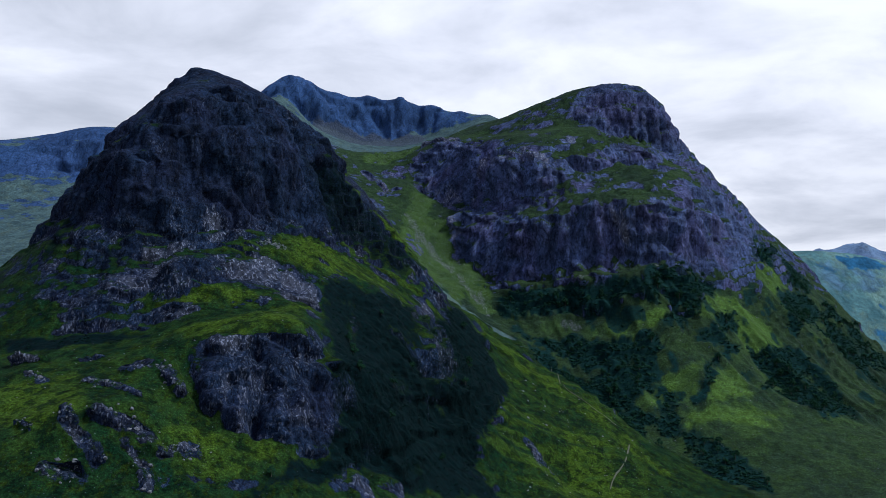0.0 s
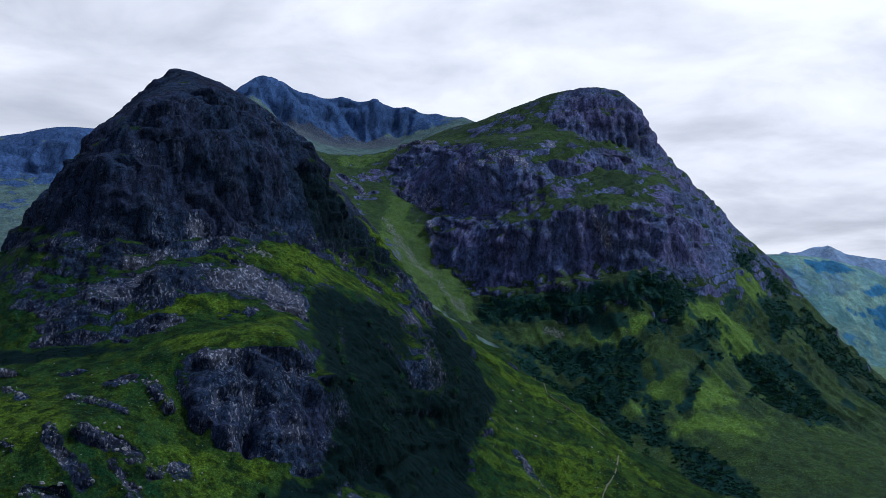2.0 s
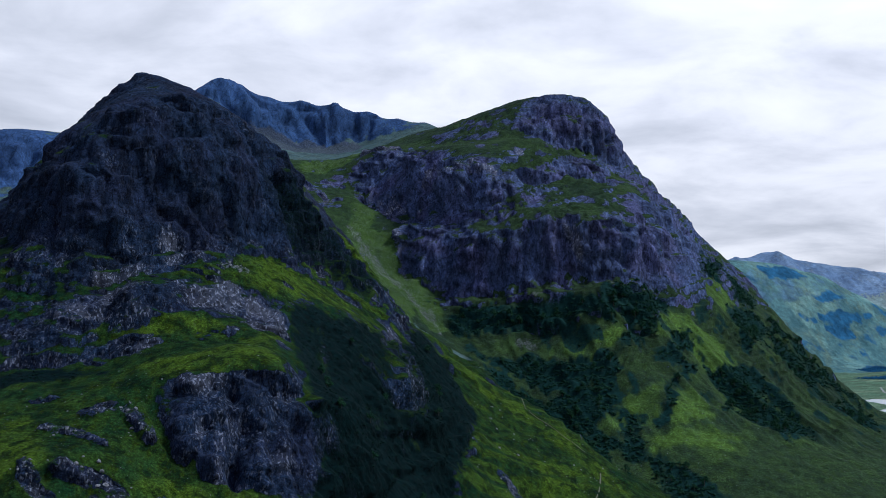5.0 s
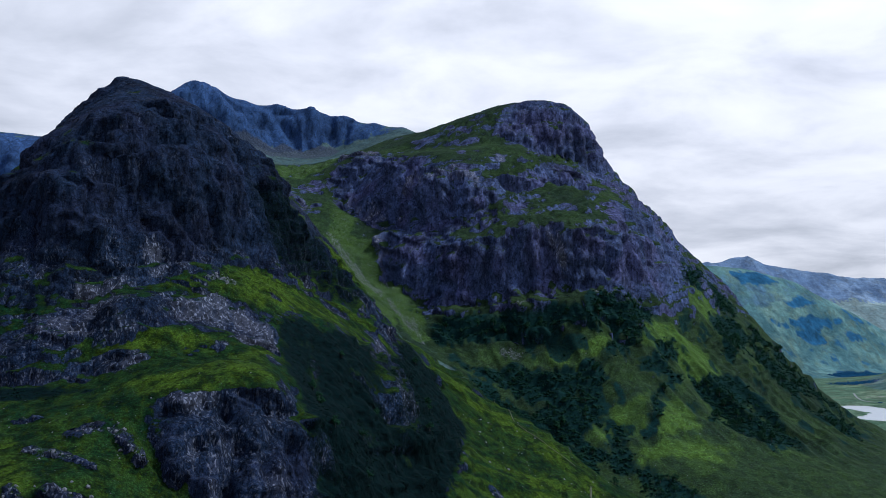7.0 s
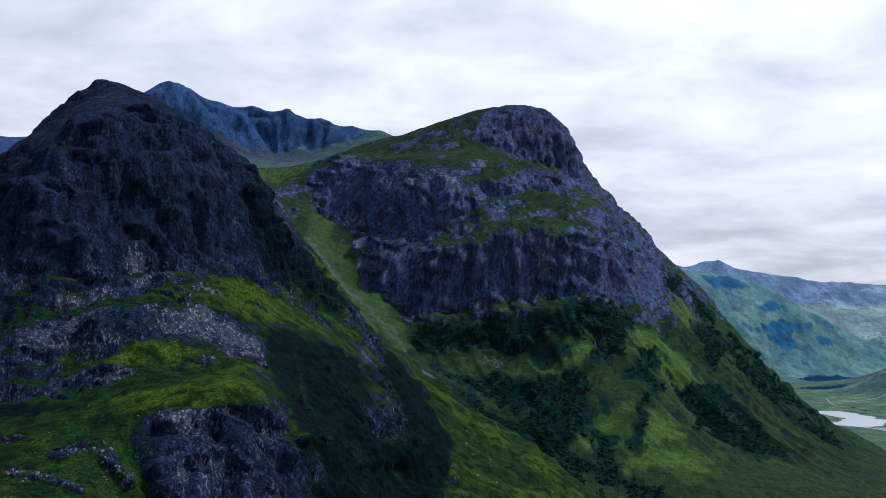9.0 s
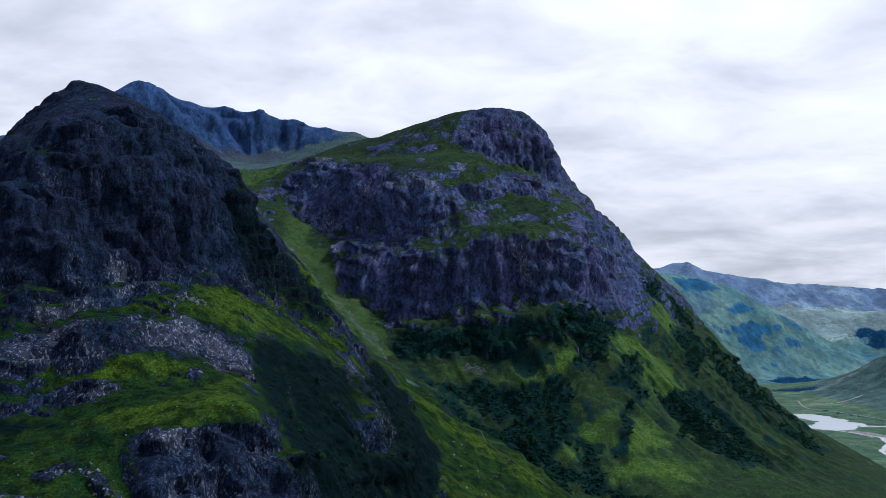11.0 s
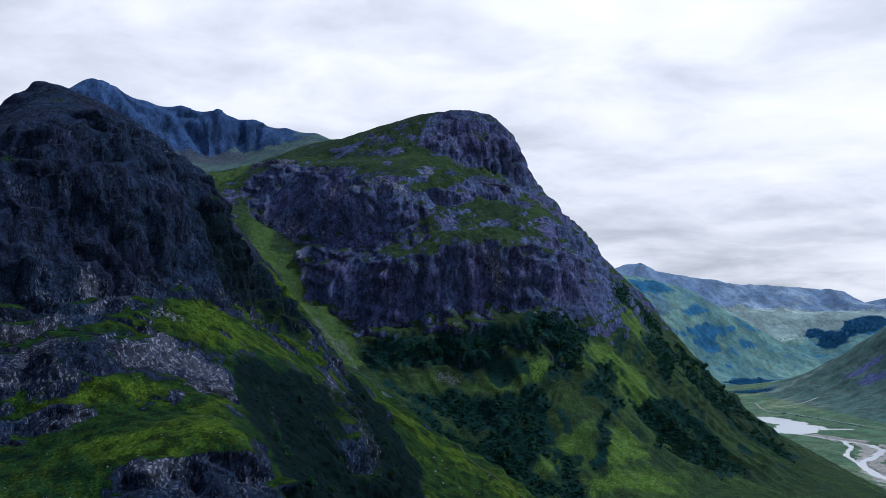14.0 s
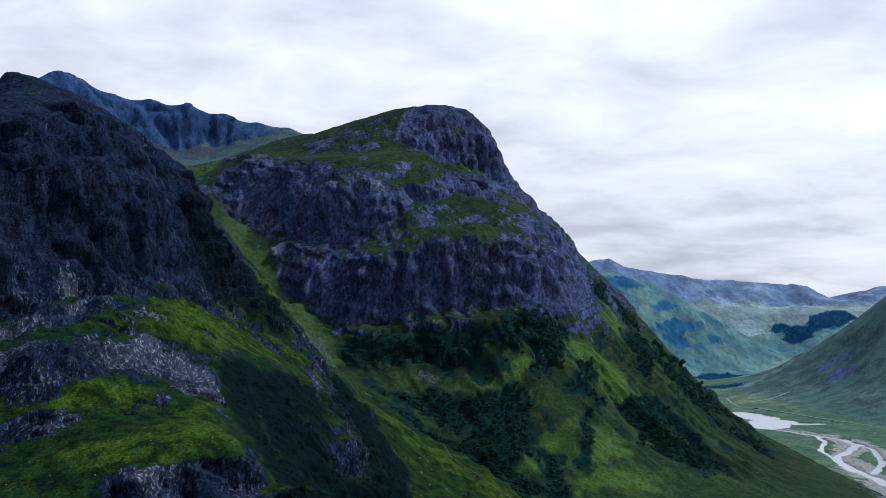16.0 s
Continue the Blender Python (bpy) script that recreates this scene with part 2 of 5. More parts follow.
LINES = [CROWN_BROW, CROWN_BASE, UPPER_WALL_BROW, UPPER_WALL_BASE, SHORT_WALL_BROW, SHORT_WALL_BASE, LONG_WALL_BROW, LONG_WALL_BASE, NEAR_WALL_BROW, NEAR_WALL_BASE, NEAR_STEP_BROW, NEAR_STEP_BASE,
         NEAR_CREST, NEAR_EAST_EDGE, NEAR_GRASS_RIDGE, NEAR_BACK_RIDGE, NEAR_BACK_EAST, NEAR_UPPER_CLIFF, NEAR_LOWER_CLIFF, NEAR_LEDGE, NEAR_TERRACE, KNOLL_BROW, KNOLL_FOOT,
         NEAR_LEFT_SLOPE, NEAR_FRONT, NEAR_EAST_FLANK, NEAR_EAST_LOW, BURN, CORRIE_LIP, CORRIE_FLOOR, EAST_CREST, EAST_CREST_LOW, EAST_BACK, EAST_UPPER_BENCH, EAST_SECOND_BROW,
         EAST_THIRD_BROW, EAST_CLIFF, EAST_CLIFF_FOOT, EAST_SLOPE, EAST_LOW, EAST_TOE, VALLEY_EDGE, BACK_CREST, BACK_FOOT, BACK_FAR_SIDE, LEFT_CREST, LEFT_FACE, LEFT_SLOPE,
         LEFT_FOOT, LEFT_GLEN, FLOOR, RIGHT_FOOT, RIGHT_CREST, RIGHT_FACE, RIGHT_BACK, GREEN_HILL, GREEN_HILL_FOOT, GREEN_HILL_BACK, SIDE_HILL, SIDE_HILL_FOOT, FAR_CREST,
         FAR_CREST_RIGHT, FAR_BACK, FAR_SLOPE]


def resample(line, step):
    p = np.array(line, float)
    d = np.r_[0, np.cumsum(np.linalg.norm(np.diff(p, axis=0), axis=1))]
    n = max(2, int(round(d[-1] / step)) + 1)
    s = np.linspace(0, d[-1], n)
    return np.stack([np.interp(s, d, p[:, k]) for k in range(3)], 1)


def land_field():
    """Weights of a smooth sheet stretched over the landform lines."""
    pts = []
    for line in LINES:
        a = np.array(line, float)
        pts.append(resample(line, 28 if a[:, 1].max() < 2100 and a[:, 0].max() < 900 else 70))
    pts = np.concatenate(pts)
    near = []
    for p in pts:                       # one height for each spot
        gap = 36 if len(near) < 90 else 170
        if all((p[0] - q[0]) ** 2 + (p[1] - q[1]) ** 2 > gap for q in near):
            near.append(p)
    pts = np.array(near)
    c, z = pts[:, :2], pts[:, 2]
    r = np.sqrt(((c[:, None] - c[None]) ** 2).sum(-1) + 16.0)
    n = len(c)
    a = np.zeros((n + 3, n + 3))
    a[:n, :n] = r - np.eye(n) * 1.5
    a[:n, n], a[:n, n + 1:] = 1, c / 1000
    a[n:, :n] = a[:n, n:].T
    return c, np.linalg.solve(a, np.r_[z, 0, 0, 0])


SPOTS, WEIGHTS = land_field()


def sheet(x, y):
    out = np.empty(x.shape)
    flat_x, flat_y, flat_o = x.ravel(), y.ravel(), out.ravel()
    n = len(SPOTS)
    for s in range(0, len(flat_x), 20000):
        q = np.stack([flat_x[s:s + 20000], flat_y[s:s + 20000]], 1)
        r = np.sqrt((q[:, :1] - SPOTS[:, 0]) ** 2 + (q[:, 1:] - SPOTS[:, 1]) ** 2 + 16.0)
        flat_o[s:s + 20000] = r @ WEIGHTS[:n] + WEIGHTS[n] + q @ WEIGHTS[n + 1:] / 1000
    return out


# ---------------------------------------------------------------- where rock, turf, scrub and scree lie: half a width, and a line on the plan
NEAR_CLIFFS = [(42, [(-295, 883), (-252, 909), (-200, 958), (-168, 969)]), (42, [(-301, 857), (-247, 856), (-198, 900), (-151, 965)]),
               (34, [(-302, 833), (-248, 828), (-199, 863), (-152, 935)]), (22, [(-309, 805), (-269, 808), (-211, 816), (-178, 855)]),
               (12, [(-182, 832), (-153, 854), (-118, 867)]), (6, [(-236, 774), (-202, 780), (-172, 783), (-145, 807)])]
KNOLL_CRAG = [(10, [(-166, 703), (-134, 701), (-92, 720)]), (12, [(-157, 684), (-124, 692), (-83, 714)]), (9, [(-140, 673), (-111, 683), (-82, 702)])]
OUTCROPS = [(4.5, [(-235, 614), (-225, 600), (-206, 592)]), (5, [(-215, 617), (-199, 621), (-182, 621)]), (4.5, [(-193, 608), (-181, 600), (-175, 590)]), (4, [(-176, 618), (-157, 634)]),
            (5, [(-220, 688), (-199, 694), (-180, 680)]), (4.5, [(-238, 665), (-224, 665), (-203, 653)]), (5, [(-228, 575), (-214, 579)]), (3, [(-288, 688), (-271, 673)]),
            (2.5, [(-309, 720), (-290, 717)]), (2.5, [(-259, 713), (-246, 714)]), (2, [(-258, 606), (-248, 600)]), (4, [(80, 952), (99, 936)]), (3, [(-136, 837), (-108, 845)])]
EAST_RIBS = [(5, [(-49, 899), (2, 909)]), (5, [(-27, 1045), (8, 944)]), (3, [(41, 1113), (66, 1107)])]
EAST_CRAGS = [(30, [(20, 1780), (72, 1631), (156, 1537)]), (26, [(276, 1787), (354, 1766), (402, 1761)]), (38, [(425, 1722), (440, 1590), (477, 1564)]),
              (28, [(43, 1604), (99, 1492), (81, 1482)]), (24, [(147, 1460), (218, 1431), (300, 1433), (374, 1466)]), (16, [(97, 1464), (176, 1429), (253, 1401), (335, 1411)]),
              (16, [(470, 1700), (500, 1620), (480, 1560)]), (14, [(-101, 1707), (-80, 1730)]), (20, [(-40, 1840), (10, 1835)])]
SCREE = [(3.5, [(-163, 886), (-146, 901)]), (3, [(-252, 804), (-248, 800)]), (7, [(167, 1370), (189, 1356)]), (3, [(-44, 1587), (-34, 1518)]), (3.5, [(15, 1602), (19, 1564), (30, 1520)]),
         (4, [(54, 1451), (63, 1393)]), (4, [(210, 1412), (189, 1409)]), (2.5, [(293, 1383), (304, 1387)]), (2, [(82, 951), (88, 929)]), (4, [(-110, 1716), (-92, 1729)]), (7, [(-60, 1640), (-20, 1560), (20, 1490), (50, 1430)])]
EAST_LEDGES = [(5, [(51, 1642), (105, 1572)]), (12, [(147, 1538), (172, 1509), (189, 1465)]), (12, [(186, 1538), (216, 1514)]), (10, [(149, 1473), (179, 1456), (201, 1446)]),
               (6, [(220, 1619), (317, 1715), (371, 1734)]), (8, [(240, 1546), (299, 1573), (335, 1538)]), (9, [(157, 1683), (214, 1736), (250, 1677)]), (4, [(105, 1450), (145, 1450), (196, 1425)]),
               (5, [(163, 1416), (197, 1428), (245, 1427), (306, 1414)]), (6, [(4, 1601), (35, 1563)])]
BACK_SCREE = [(26, [(-250, 2090), (-150, 2125), (-60, 2130)])]
BACK_CRAGS = [(36, [(-225, 2155), (-103, 2185), (-28, 2182)]), (40, [(-338, 2060), (-294, 2112)])]
CORRIE_SLABS = [(14, [(-45, 1960), (-21, 1894), (19, 1868)]), (9, [(-102, 1825), (-78, 1810)]), (11, [(-25, 1787), (18, 1687)]), (7, [(-110, 1750), (-99, 1734)]), (6, [(28, 1858), (40, 1807)]), (9, [(-140, 1800), (-120, 1770)])]
VALLEY_WOOD = [(26, [(1372, 2690), (1432, 2680)])]
LOCH_BED = [(40, [(1098, 2130), (1100, 2040)]), (46, [(1085, 1980), (1030, 1925)]), (16, [(1110, 1930), (1150, 1915)])]
RIVER_BED = [(9, [(1003, 1890), (1026, 1835), (1036, 1775), (1048, 1716), (1028, 1650), (962, 1590), (900, 1545), (856, 1450), (840, 1383), (815, 1310)]),
             (5, [(1036, 1775), (1000, 1700), (930, 1620), (880, 1500)]), (6, [(1048, 1716), (1020, 1600), (940, 1480), (856, 1400)])]
GRAVEL_BANDS = [(24, [(1026, 1835), (1040, 1740), (1015, 1640), (930, 1560), (865, 1450), (820, 1340), (760, 1240)]), (12, [(1060, 1700), (1010, 1560), (930, 1430)]), (8, [(990, 1890), (1020, 1875)])]
KNOLL_CUTS = [([(-133, 704), (-130, 688), (-128, 671)], 6, 9.0), ([(-183, 699), (-173, 682), (-155, 667)], 6, 4.0)]
ROCK_BANDS = CORRIE_SLABS + NEAR_CLIFFS + KNOLL_CRAG + OUTCROPS + EAST_RIBS + EAST_CRAGS + BACK_CRAGS

# the same as outlines on the plan
NEAR_TURF_SHOULDER = [(-198, 862), (-182, 875), (-155, 894), (-151, 931), (-138, 951), (-112, 964), (-82, 995), (-49, 1010), (-36, 1014), (-52, 967), (-77, 936), (-102, 918), (-124, 889), (-142, 876), (-169, 861)]
NEAR_TURF_SHOULDER_TAIL = [(-49, 1010), (-15, 1042), (3, 1056), (-3, 1031), (-26, 1001), (-47, 974)]
NEAR_TURF_TERRACE = [(-243, 796), (-211, 796), (-190, 800), (-166, 815), (-149, 818), (-150, 795), (-165, 797), (-180, 785), (-172, 766), (-198, 786), (-219, 786), (-242, 788)]
NEAR_TURF_MEADOW = [(-327, 744), (-279, 747), (-249, 756), (-218, 753), (-188, 745), (-152, 744), (-125, 799), (-116, 851), (-108, 852), (-116, 780), (-112, 730), (-99, 729), (-106, 721), (-131, 710), (-141, 711), (-166, 716), (-179, 714), (-183, 708), (-174, 686), (-161, 675), (-150, 667), (-138, 662), (-120, 673), (-104, 675), (-94, 667), (-84, 659), (-244, 554)]
NEAR_TURF_LEFT_GREEN = [(-344, 782), (-349, 805), (-331, 813), (-314, 806), (-306, 784), (-310, 775), (-330, 773)]
NEAR_TURF_SHELF = [(-325, 836), (-319, 849), (-296, 842), (-274, 835), (-284, 830)]
NEAR_TURF_RIDGE = [(49, 1142), (118, 1131), (171, 1103), (197, 1062), (253, 1003), (257, 987), (56, 852), (31, 870), (40, 895), (56, 959), (68, 1045), (52, 1076)]
NEAR_TURF_PATCH = [(-44, 912), (-21, 936), (-18, 918), (-36, 900)]
# Lush and sunlit grass; the sunlight is put into the turf colour.
NEAR_LUSH_LIT_SHOULDER = [(-190, 864), (-155, 891), (-148, 929), (-137, 947), (-112, 958), (-81, 987), (-54, 995), (-78, 946), (-102, 924), (-125, 894), (-143, 880)]
NEAR_LUSH_LIT_TERRACE = [(-241, 793), (-206, 794), (-168, 808), (-154, 809), (-161, 798), (-186, 785), (-203, 785), (-236, 788)]
NEAR_LUSH_LIT_BROW = [(-206, 745), (-162, 739), (-136, 786), (-113, 849), (-108, 844), (-116, 772), (-103, 738), (-128, 715), (-156, 712), (-186, 717)]
NEAR_LUSH_LIT_RIDGE_TOP = [(36, 1162), (118, 1125), (170, 1099), (196, 1058), (234, 1006), (198, 1020), (153, 1066), (96, 1093), (59, 1102)]
NEAR_LUSH_LIT_RIDGE_LOW = [(122, 1013), (156, 1009), (177, 945), (107, 895), (100, 916), (122, 968)]
NEAR_LUSH_LIT_MEADOW = [(-298, 668), (-257, 679), (-221, 622), (-227, 602), (-270, 607)]
NEAR_LUSH_LIT_MEADOW_MID = [(-178, 646), (-150, 654), (-120, 670), (-105, 671), (-125, 639), (-155, 616), (-177, 619)]
NEAR_SCRUB_HOLLOW = [(-107, 900), (-76, 921), (-46, 953), (-14, 990), (18, 1143), (35, 1128), (57, 1062), (66, 1044), (50, 947), (34, 887), (31, 867), (49, 844), (-123, 611), (-119, 635), (-105, 660), (-78, 685), (-73, 712), (-78, 731), (-88, 777)]
NEAR_SCRUB_STRIP = [(-332, 754), (-341, 774), (-300, 768), (-274, 768), (-238, 760), (-222, 752), (-254, 750), (-289, 742)]
NEAR_SCRUB_EAST_EDGE = [(-156, 970), (-136, 1021), (-101, 1059), (-59, 1077), (-24, 1079), (-43, 1034), (-71, 1028), (-103, 1001), (-130, 971), (-142, 974)]
NEAR_SCRUB_LEFT_EDGE = [(-349, 881), (-343, 897), (-325, 872), (-333, 863), (-340, 859)]
NEAR_SCRUB_LEFT_BELT = [(-316, 849), (-280, 852), (-260, 844), (-274, 835), (-302, 841)]
NEAR_PALE_KNOLL_FACE = [(-164, 687), (-141, 689), (-132, 685), (-134, 678), (-150, 675), (-159, 678)]
NEAR_PALE_KNOLL_FACE2 = [(-151, 670), (-131, 677), (-128, 671), (-139, 665)]
NEAR_PALE_KNOLL_CAP = [(-180, 713), (-166, 715), (-138, 709), (-136, 705), (-157, 706), (-168, 705)]
NEAR_PALE_SLABS = [(-238, 796), (-273, 805), (-260, 816), (-233, 798)]
NEAR_PALE_SLABS2 = [(-188, 855), (-133, 881), (-113, 883), (-109, 850), (-139, 801), (-162, 824), (-190, 823)]
NEAR_PALE_SLABS3 = [(-218, 783), (-197, 785), (-171, 760), (-189, 750), (-207, 761)]
NEAR_PALE_SPILL = [(-213, 881), (-202, 892), (-190, 877), (-203, 872)]
NEAR_PALE_LOW = [(-262, 852), (-212, 857), (-176, 855), (-152, 849), (-238, 807)]
NEAR_PALE_LEFT_SCAR = [(-301, 914), (-288, 883), (-304, 895)]
NEAR_PALE_RIB1 = [(-34, 1012), (-12, 1040), (0, 1041), (-12, 1007)]
NEAR_PALE_RIB2 = [(-15, 945), (1, 958), (10, 918), (0, 902), (-9, 919)]
NEAR_ROCK_KNOLL = [(-182, 707), (-174, 714), (-160, 712), (-131, 708), (-106, 720), (-90, 730), (-81, 729), (-77, 715), (-76, 699), (-83, 686), (-102, 677), (-120, 674), (-136, 665), (-150, 668), (-162, 678), (-171, 686)]
NEAR_ROCK_SLABS = [(-283, 821), (-195, 844), (-155, 862), (-114, 891), (-110, 860), (-143, 800), (-160, 816), (-243, 797), (-292, 784), (-307, 798)]
NEAR_ROCK_STEP = [(-237, 767), (-207, 761), (-167, 745), (-138, 794), (-147, 816), (-163, 797), (-171, 764), (-216, 785), (-214, 769)]
NEAR_ROCK_RIBS = [(-40, 1018), (-12, 1046), (10, 922), (-9, 897), (-31, 938)]
EAST_TURF_CORRIE = [(-150, 1940), (-60, 2020), (-32, 2051), (-58, 1892), (-87, 1881), (-110, 1859), (-150, 1850)]
EAST_TURF_GULLY = [(-109, 1046), (-54, 1733), (-13, 1718), (-28, 1653), (9, 1635), (15, 1575), (48, 1525), (-35, 1089), (-62, 1071), (-81, 1063)]
EAST_TURF_GULLY_LOW = [(-56, 1071), (13, 1557), (59, 1507), (67, 1465), (71, 1406), (55, 1390), (29, 1450), (-44, 1068)]
EAST_TURF_CROWN_SIDE = [(125, 1887), (202, 1840), (247, 1783), (224, 1749), (254, 1726), (204, 1709), (153, 1769)]
EAST_TURF_BENCH = [(173, 1614), (228, 1624), (310, 1719), (376, 1735), (374, 1727), (279, 1630), (225, 1609), (192, 1607)]
EAST_TURF_BENCH_LOW = [(147, 1540), (178, 1544), (253, 1594), (341, 1626), (378, 1610), (341, 1492), (236, 1460), (197, 1460), (174, 1463), (144, 1500), (121, 1533)]
EAST_TURF_APRON = [(141, 1483), (188, 1462), (186, 1452), (142, 1470)]
EAST_TURF_CONE1 = [(102, 1454), (135, 1458), (162, 1423), (122, 1440)]
EAST_TURF_CONE2 = [(145, 1412), (185, 1415), (218, 1427), (226, 1396), (191, 1402)]
EAST_TURF_LEDGE = [(236, 1397), (275, 1402), (319, 1417), (306, 1383), (258, 1381)]
EAST_TURF_SHELF = [(91, 1374), (116, 1388), (159, 1383), (209, 1368), (240, 1352), (282, 1343), (312, 1345), (289, 1324), (253, 1310), (210, 1314), (168, 1348), (114, 1357)]
EAST_TURF_SPUR = [(391, 1429), (423, 1432), (448, 1412), (467, 1378), (466, 1333), (421, 1295), (386, 1250), (377, 1214), (330, 1186), (304, 1182), (338, 1240), (345, 1276), (391, 1319), (373, 1331), (349, 1328), (334, 1336), (352, 1358)]
EAST_TURF_LOWER = [(231, 1199), (262, 1230), (294, 1246), (334, 1265), (317, 1217), (302, 1187), (322, 1168), (393, 1176), (384, 1132), (166, 1053)]
EAST_TURF_FLANK = [(479, 1548), (526, 1577), (547, 1562), (497, 1481), (472, 1496)]
EAST_TURF_FLANK2 = [(483, 1514), (541, 1549), (606, 1549), (530, 1394), (501, 1420), (474, 1468)]
EAST_TURF_FOOT = [(412, 1323), (457, 1321), (503, 1263), (501, 1176), (264, 1157), (247, 1179), (327, 1207)]
# Slopes in sun: a yellower, brighter grass colour stands in for that light.
EAST_LUSH_LIT_SHELF = [(200, 1340), (219, 1342), (260, 1330), (304, 1341), (284, 1325), (249, 1313), (212, 1318)]
EAST_LUSH_LIT_SPUR = [(391, 1423), (421, 1428), (446, 1407), (464, 1372), (460, 1330), (419, 1301), (413, 1316), (402, 1343), (371, 1348), (346, 1343)]
EAST_LUSH_LIT_SPUR_LOW = [(341, 1247), (369, 1261), (374, 1235), (372, 1213), (330, 1186), (310, 1186)]
EAST_LUSH_LIT_LOWER = [(232, 1199), (261, 1228), (293, 1244), (326, 1257), (311, 1217), (289, 1194), (258, 1188)]
EAST_LUSH_LIT_LOWER2 = [(298, 1169), (347, 1188), (382, 1173), (367, 1145), (273, 1147)]
EAST_LUSH_LIT_FLANK = [(480, 1543), (522, 1568), (537, 1552), (502, 1504), (476, 1505)]
EAST_SCRUB_BELT = [(75, 1433), (108, 1437), (158, 1417), (217, 1395), (234, 1393), (274, 1372), (373, 1433), (394, 1436), (358, 1372), (321, 1349), (264, 1344), (234, 1363), (209, 1368), (159, 1386), (112, 1390), (81, 1403)]
EAST_SCRUB_BELT_LOW = [(105, 1354), (167, 1343), (210, 1311), (251, 1306), (288, 1323), (323, 1342), (354, 1374), (355, 1359), (332, 1336), (293, 1305), (280, 1277), (238, 1267), (180, 1267), (155, 1296), (130, 1332)]
EAST_SCRUB_GULLY = [(179, 1263), (213, 1267), (264, 1270), (269, 1237), (232, 1204), (184, 1106), (195, 1211)]
EAST_SCRUB_BURNSIDE = [(105, 1335), (150, 1290), (200, 1235), (250, 1180), (300, 1120), (345, 1050), (330, 1010), (285, 1060), (235, 1120), (175, 1195), (125, 1260)]
EAST_SCRUB_BUSH1 = [(337, 1321), (363, 1329), (377, 1324), (364, 1309), (336, 1307)]
EAST_SCRUB_BUSH2 = [(375, 1363), (410, 1397), (405, 1365), (373, 1331)]
EAST_SCRUB_BUSH3 = [(370, 1314), (405, 1335), (393, 1302), (366, 1288)]
EAST_SCRUB_BUSH4 = [(334, 1265), (351, 1275), (331, 1222), (307, 1184), (298, 1188)]
EAST_SCRUB_BUSH5 = [(407, 1276), (459, 1303), (462, 1275), (420, 1227), (393, 1230)]
EAST_SCRUB_EDGE = [(499, 1604), (561, 1692), (633, 1689), (588, 1612), (542, 1599), (489, 1564)]
EAST_SCRUB_EDGE2 = [(513, 1516), (582, 1599), (606, 1584), (526, 1430), (492, 1408)]
EAST_SCRUB_EDGE3 = [(642, 1670), (704, 1519), (683, 1388), (628, 1344), (573, 1380), (554, 1469)]
EAST_SCRUB_LOW1 = [(402, 1319), (473, 1366), (504, 1305), (502, 1212), (448, 1183), (414, 1238)]
EAST_SCRUB_LOW2 = [(267, 1229), (287, 1211), (270, 1156), (248, 1163)]
EAST_ROCK_UPPER_WALL = [(-64, 1881), (-20, 2047), (35, 1885), (80, 1866), (154, 1775), (103, 1701), (53, 1732), (32, 1745), (49, 1702), (93, 1635), (178, 1589), (173, 1550), (144, 1547), (101, 1561), (60, 1622), (25, 1669), (-11, 1740), (-40, 1792), (-2, 1781), (-55, 1833)]
EAST_ROCK_LOWER_WALL = [(-16, 1668), (25, 1666), (60, 1621), (100, 1553), (138, 1494), (138, 1472), (194, 1448), (206, 1457), (285, 1454), (394, 1522), (362, 1440), (285, 1404), (48, 1529), (20, 1572), (1, 1630)]
EAST_ROCK_CROWN = [(227, 1749), (265, 1773), (320, 1775), (363, 1774), (404, 1753), (377, 1738), (313, 1730), (255, 1731)]
EAST_ROCK_EAST_FACE = [(413, 1735), (463, 1775), (500, 1713), (512, 1651), (468, 1513), (389, 1451), (358, 1455), (310, 1459), (324, 1548)]
EAST_ROCK_SECOND = [(192, 1604), (224, 1607), (278, 1626), (383, 1726), (367, 1644), (254, 1597), (193, 1562), (181, 1568)]
EAST_ROCK_SLAB1 = [(-139, 1045), (-121, 1965), (-104, 1901), (-116, 1868), (-136, 1039)]
EAST_ROCK_SLAB2 = [(-110, 1843), (-87, 1863), (-65, 1827), (-79, 1785), (-118, 1060)]
EAST_PALE_QUARTZ = [(174, 1656), (192, 1653), (234, 1633), (228, 1624), (187, 1632)]
EAST_PALE_BUTTRESS = [(50, 1704), (93, 1635), (178, 1589), (164, 1573), (91, 1621), (53, 1686)]
EAST_PALE_WALL_SCAR = [(248, 1451), (266, 1448), (269, 1427), (252, 1432)]
EAST_PALE_SLABS = [(-57, 1905), (-20, 2036), (35, 1885), (20, 1847), (-26, 1849)]
EAST_PALE_SCAR = [(-17, 1663), (25, 1666), (35, 1581), (15, 1575), (0, 1626)]
FAR_DARK_P1 = [(1493, 3277), (1574, 3324), (1633, 3338), (1579, 3299), (1505, 3265)]
FAR_DARK_P2 = [(1763, 3388), (1875, 3404), (1830, 3371), (1791, 3372)]
FAR_DARK_P3 = [(1485, 3213), (1603, 3277), (1727, 3328), (1659, 3278), (1534, 3219)]
FAR_DARK_P4 = [(1707, 3281), (1799, 3322), (1936, 3353), (1876, 3322), (1815, 3302), (1719, 3269)]
FAR_DARK_P5 = [(1853, 3317), (1954, 3337), (1928, 3313), (1853, 3301)]
FAR_DARK_P7 = [(1382, 3203), (1423, 3197), (1466, 3193), (1419, 3172)]
FAR_DARK_P9 = [(1478, 3143), (1524, 3154), (1511, 3141), (1475, 3130)]
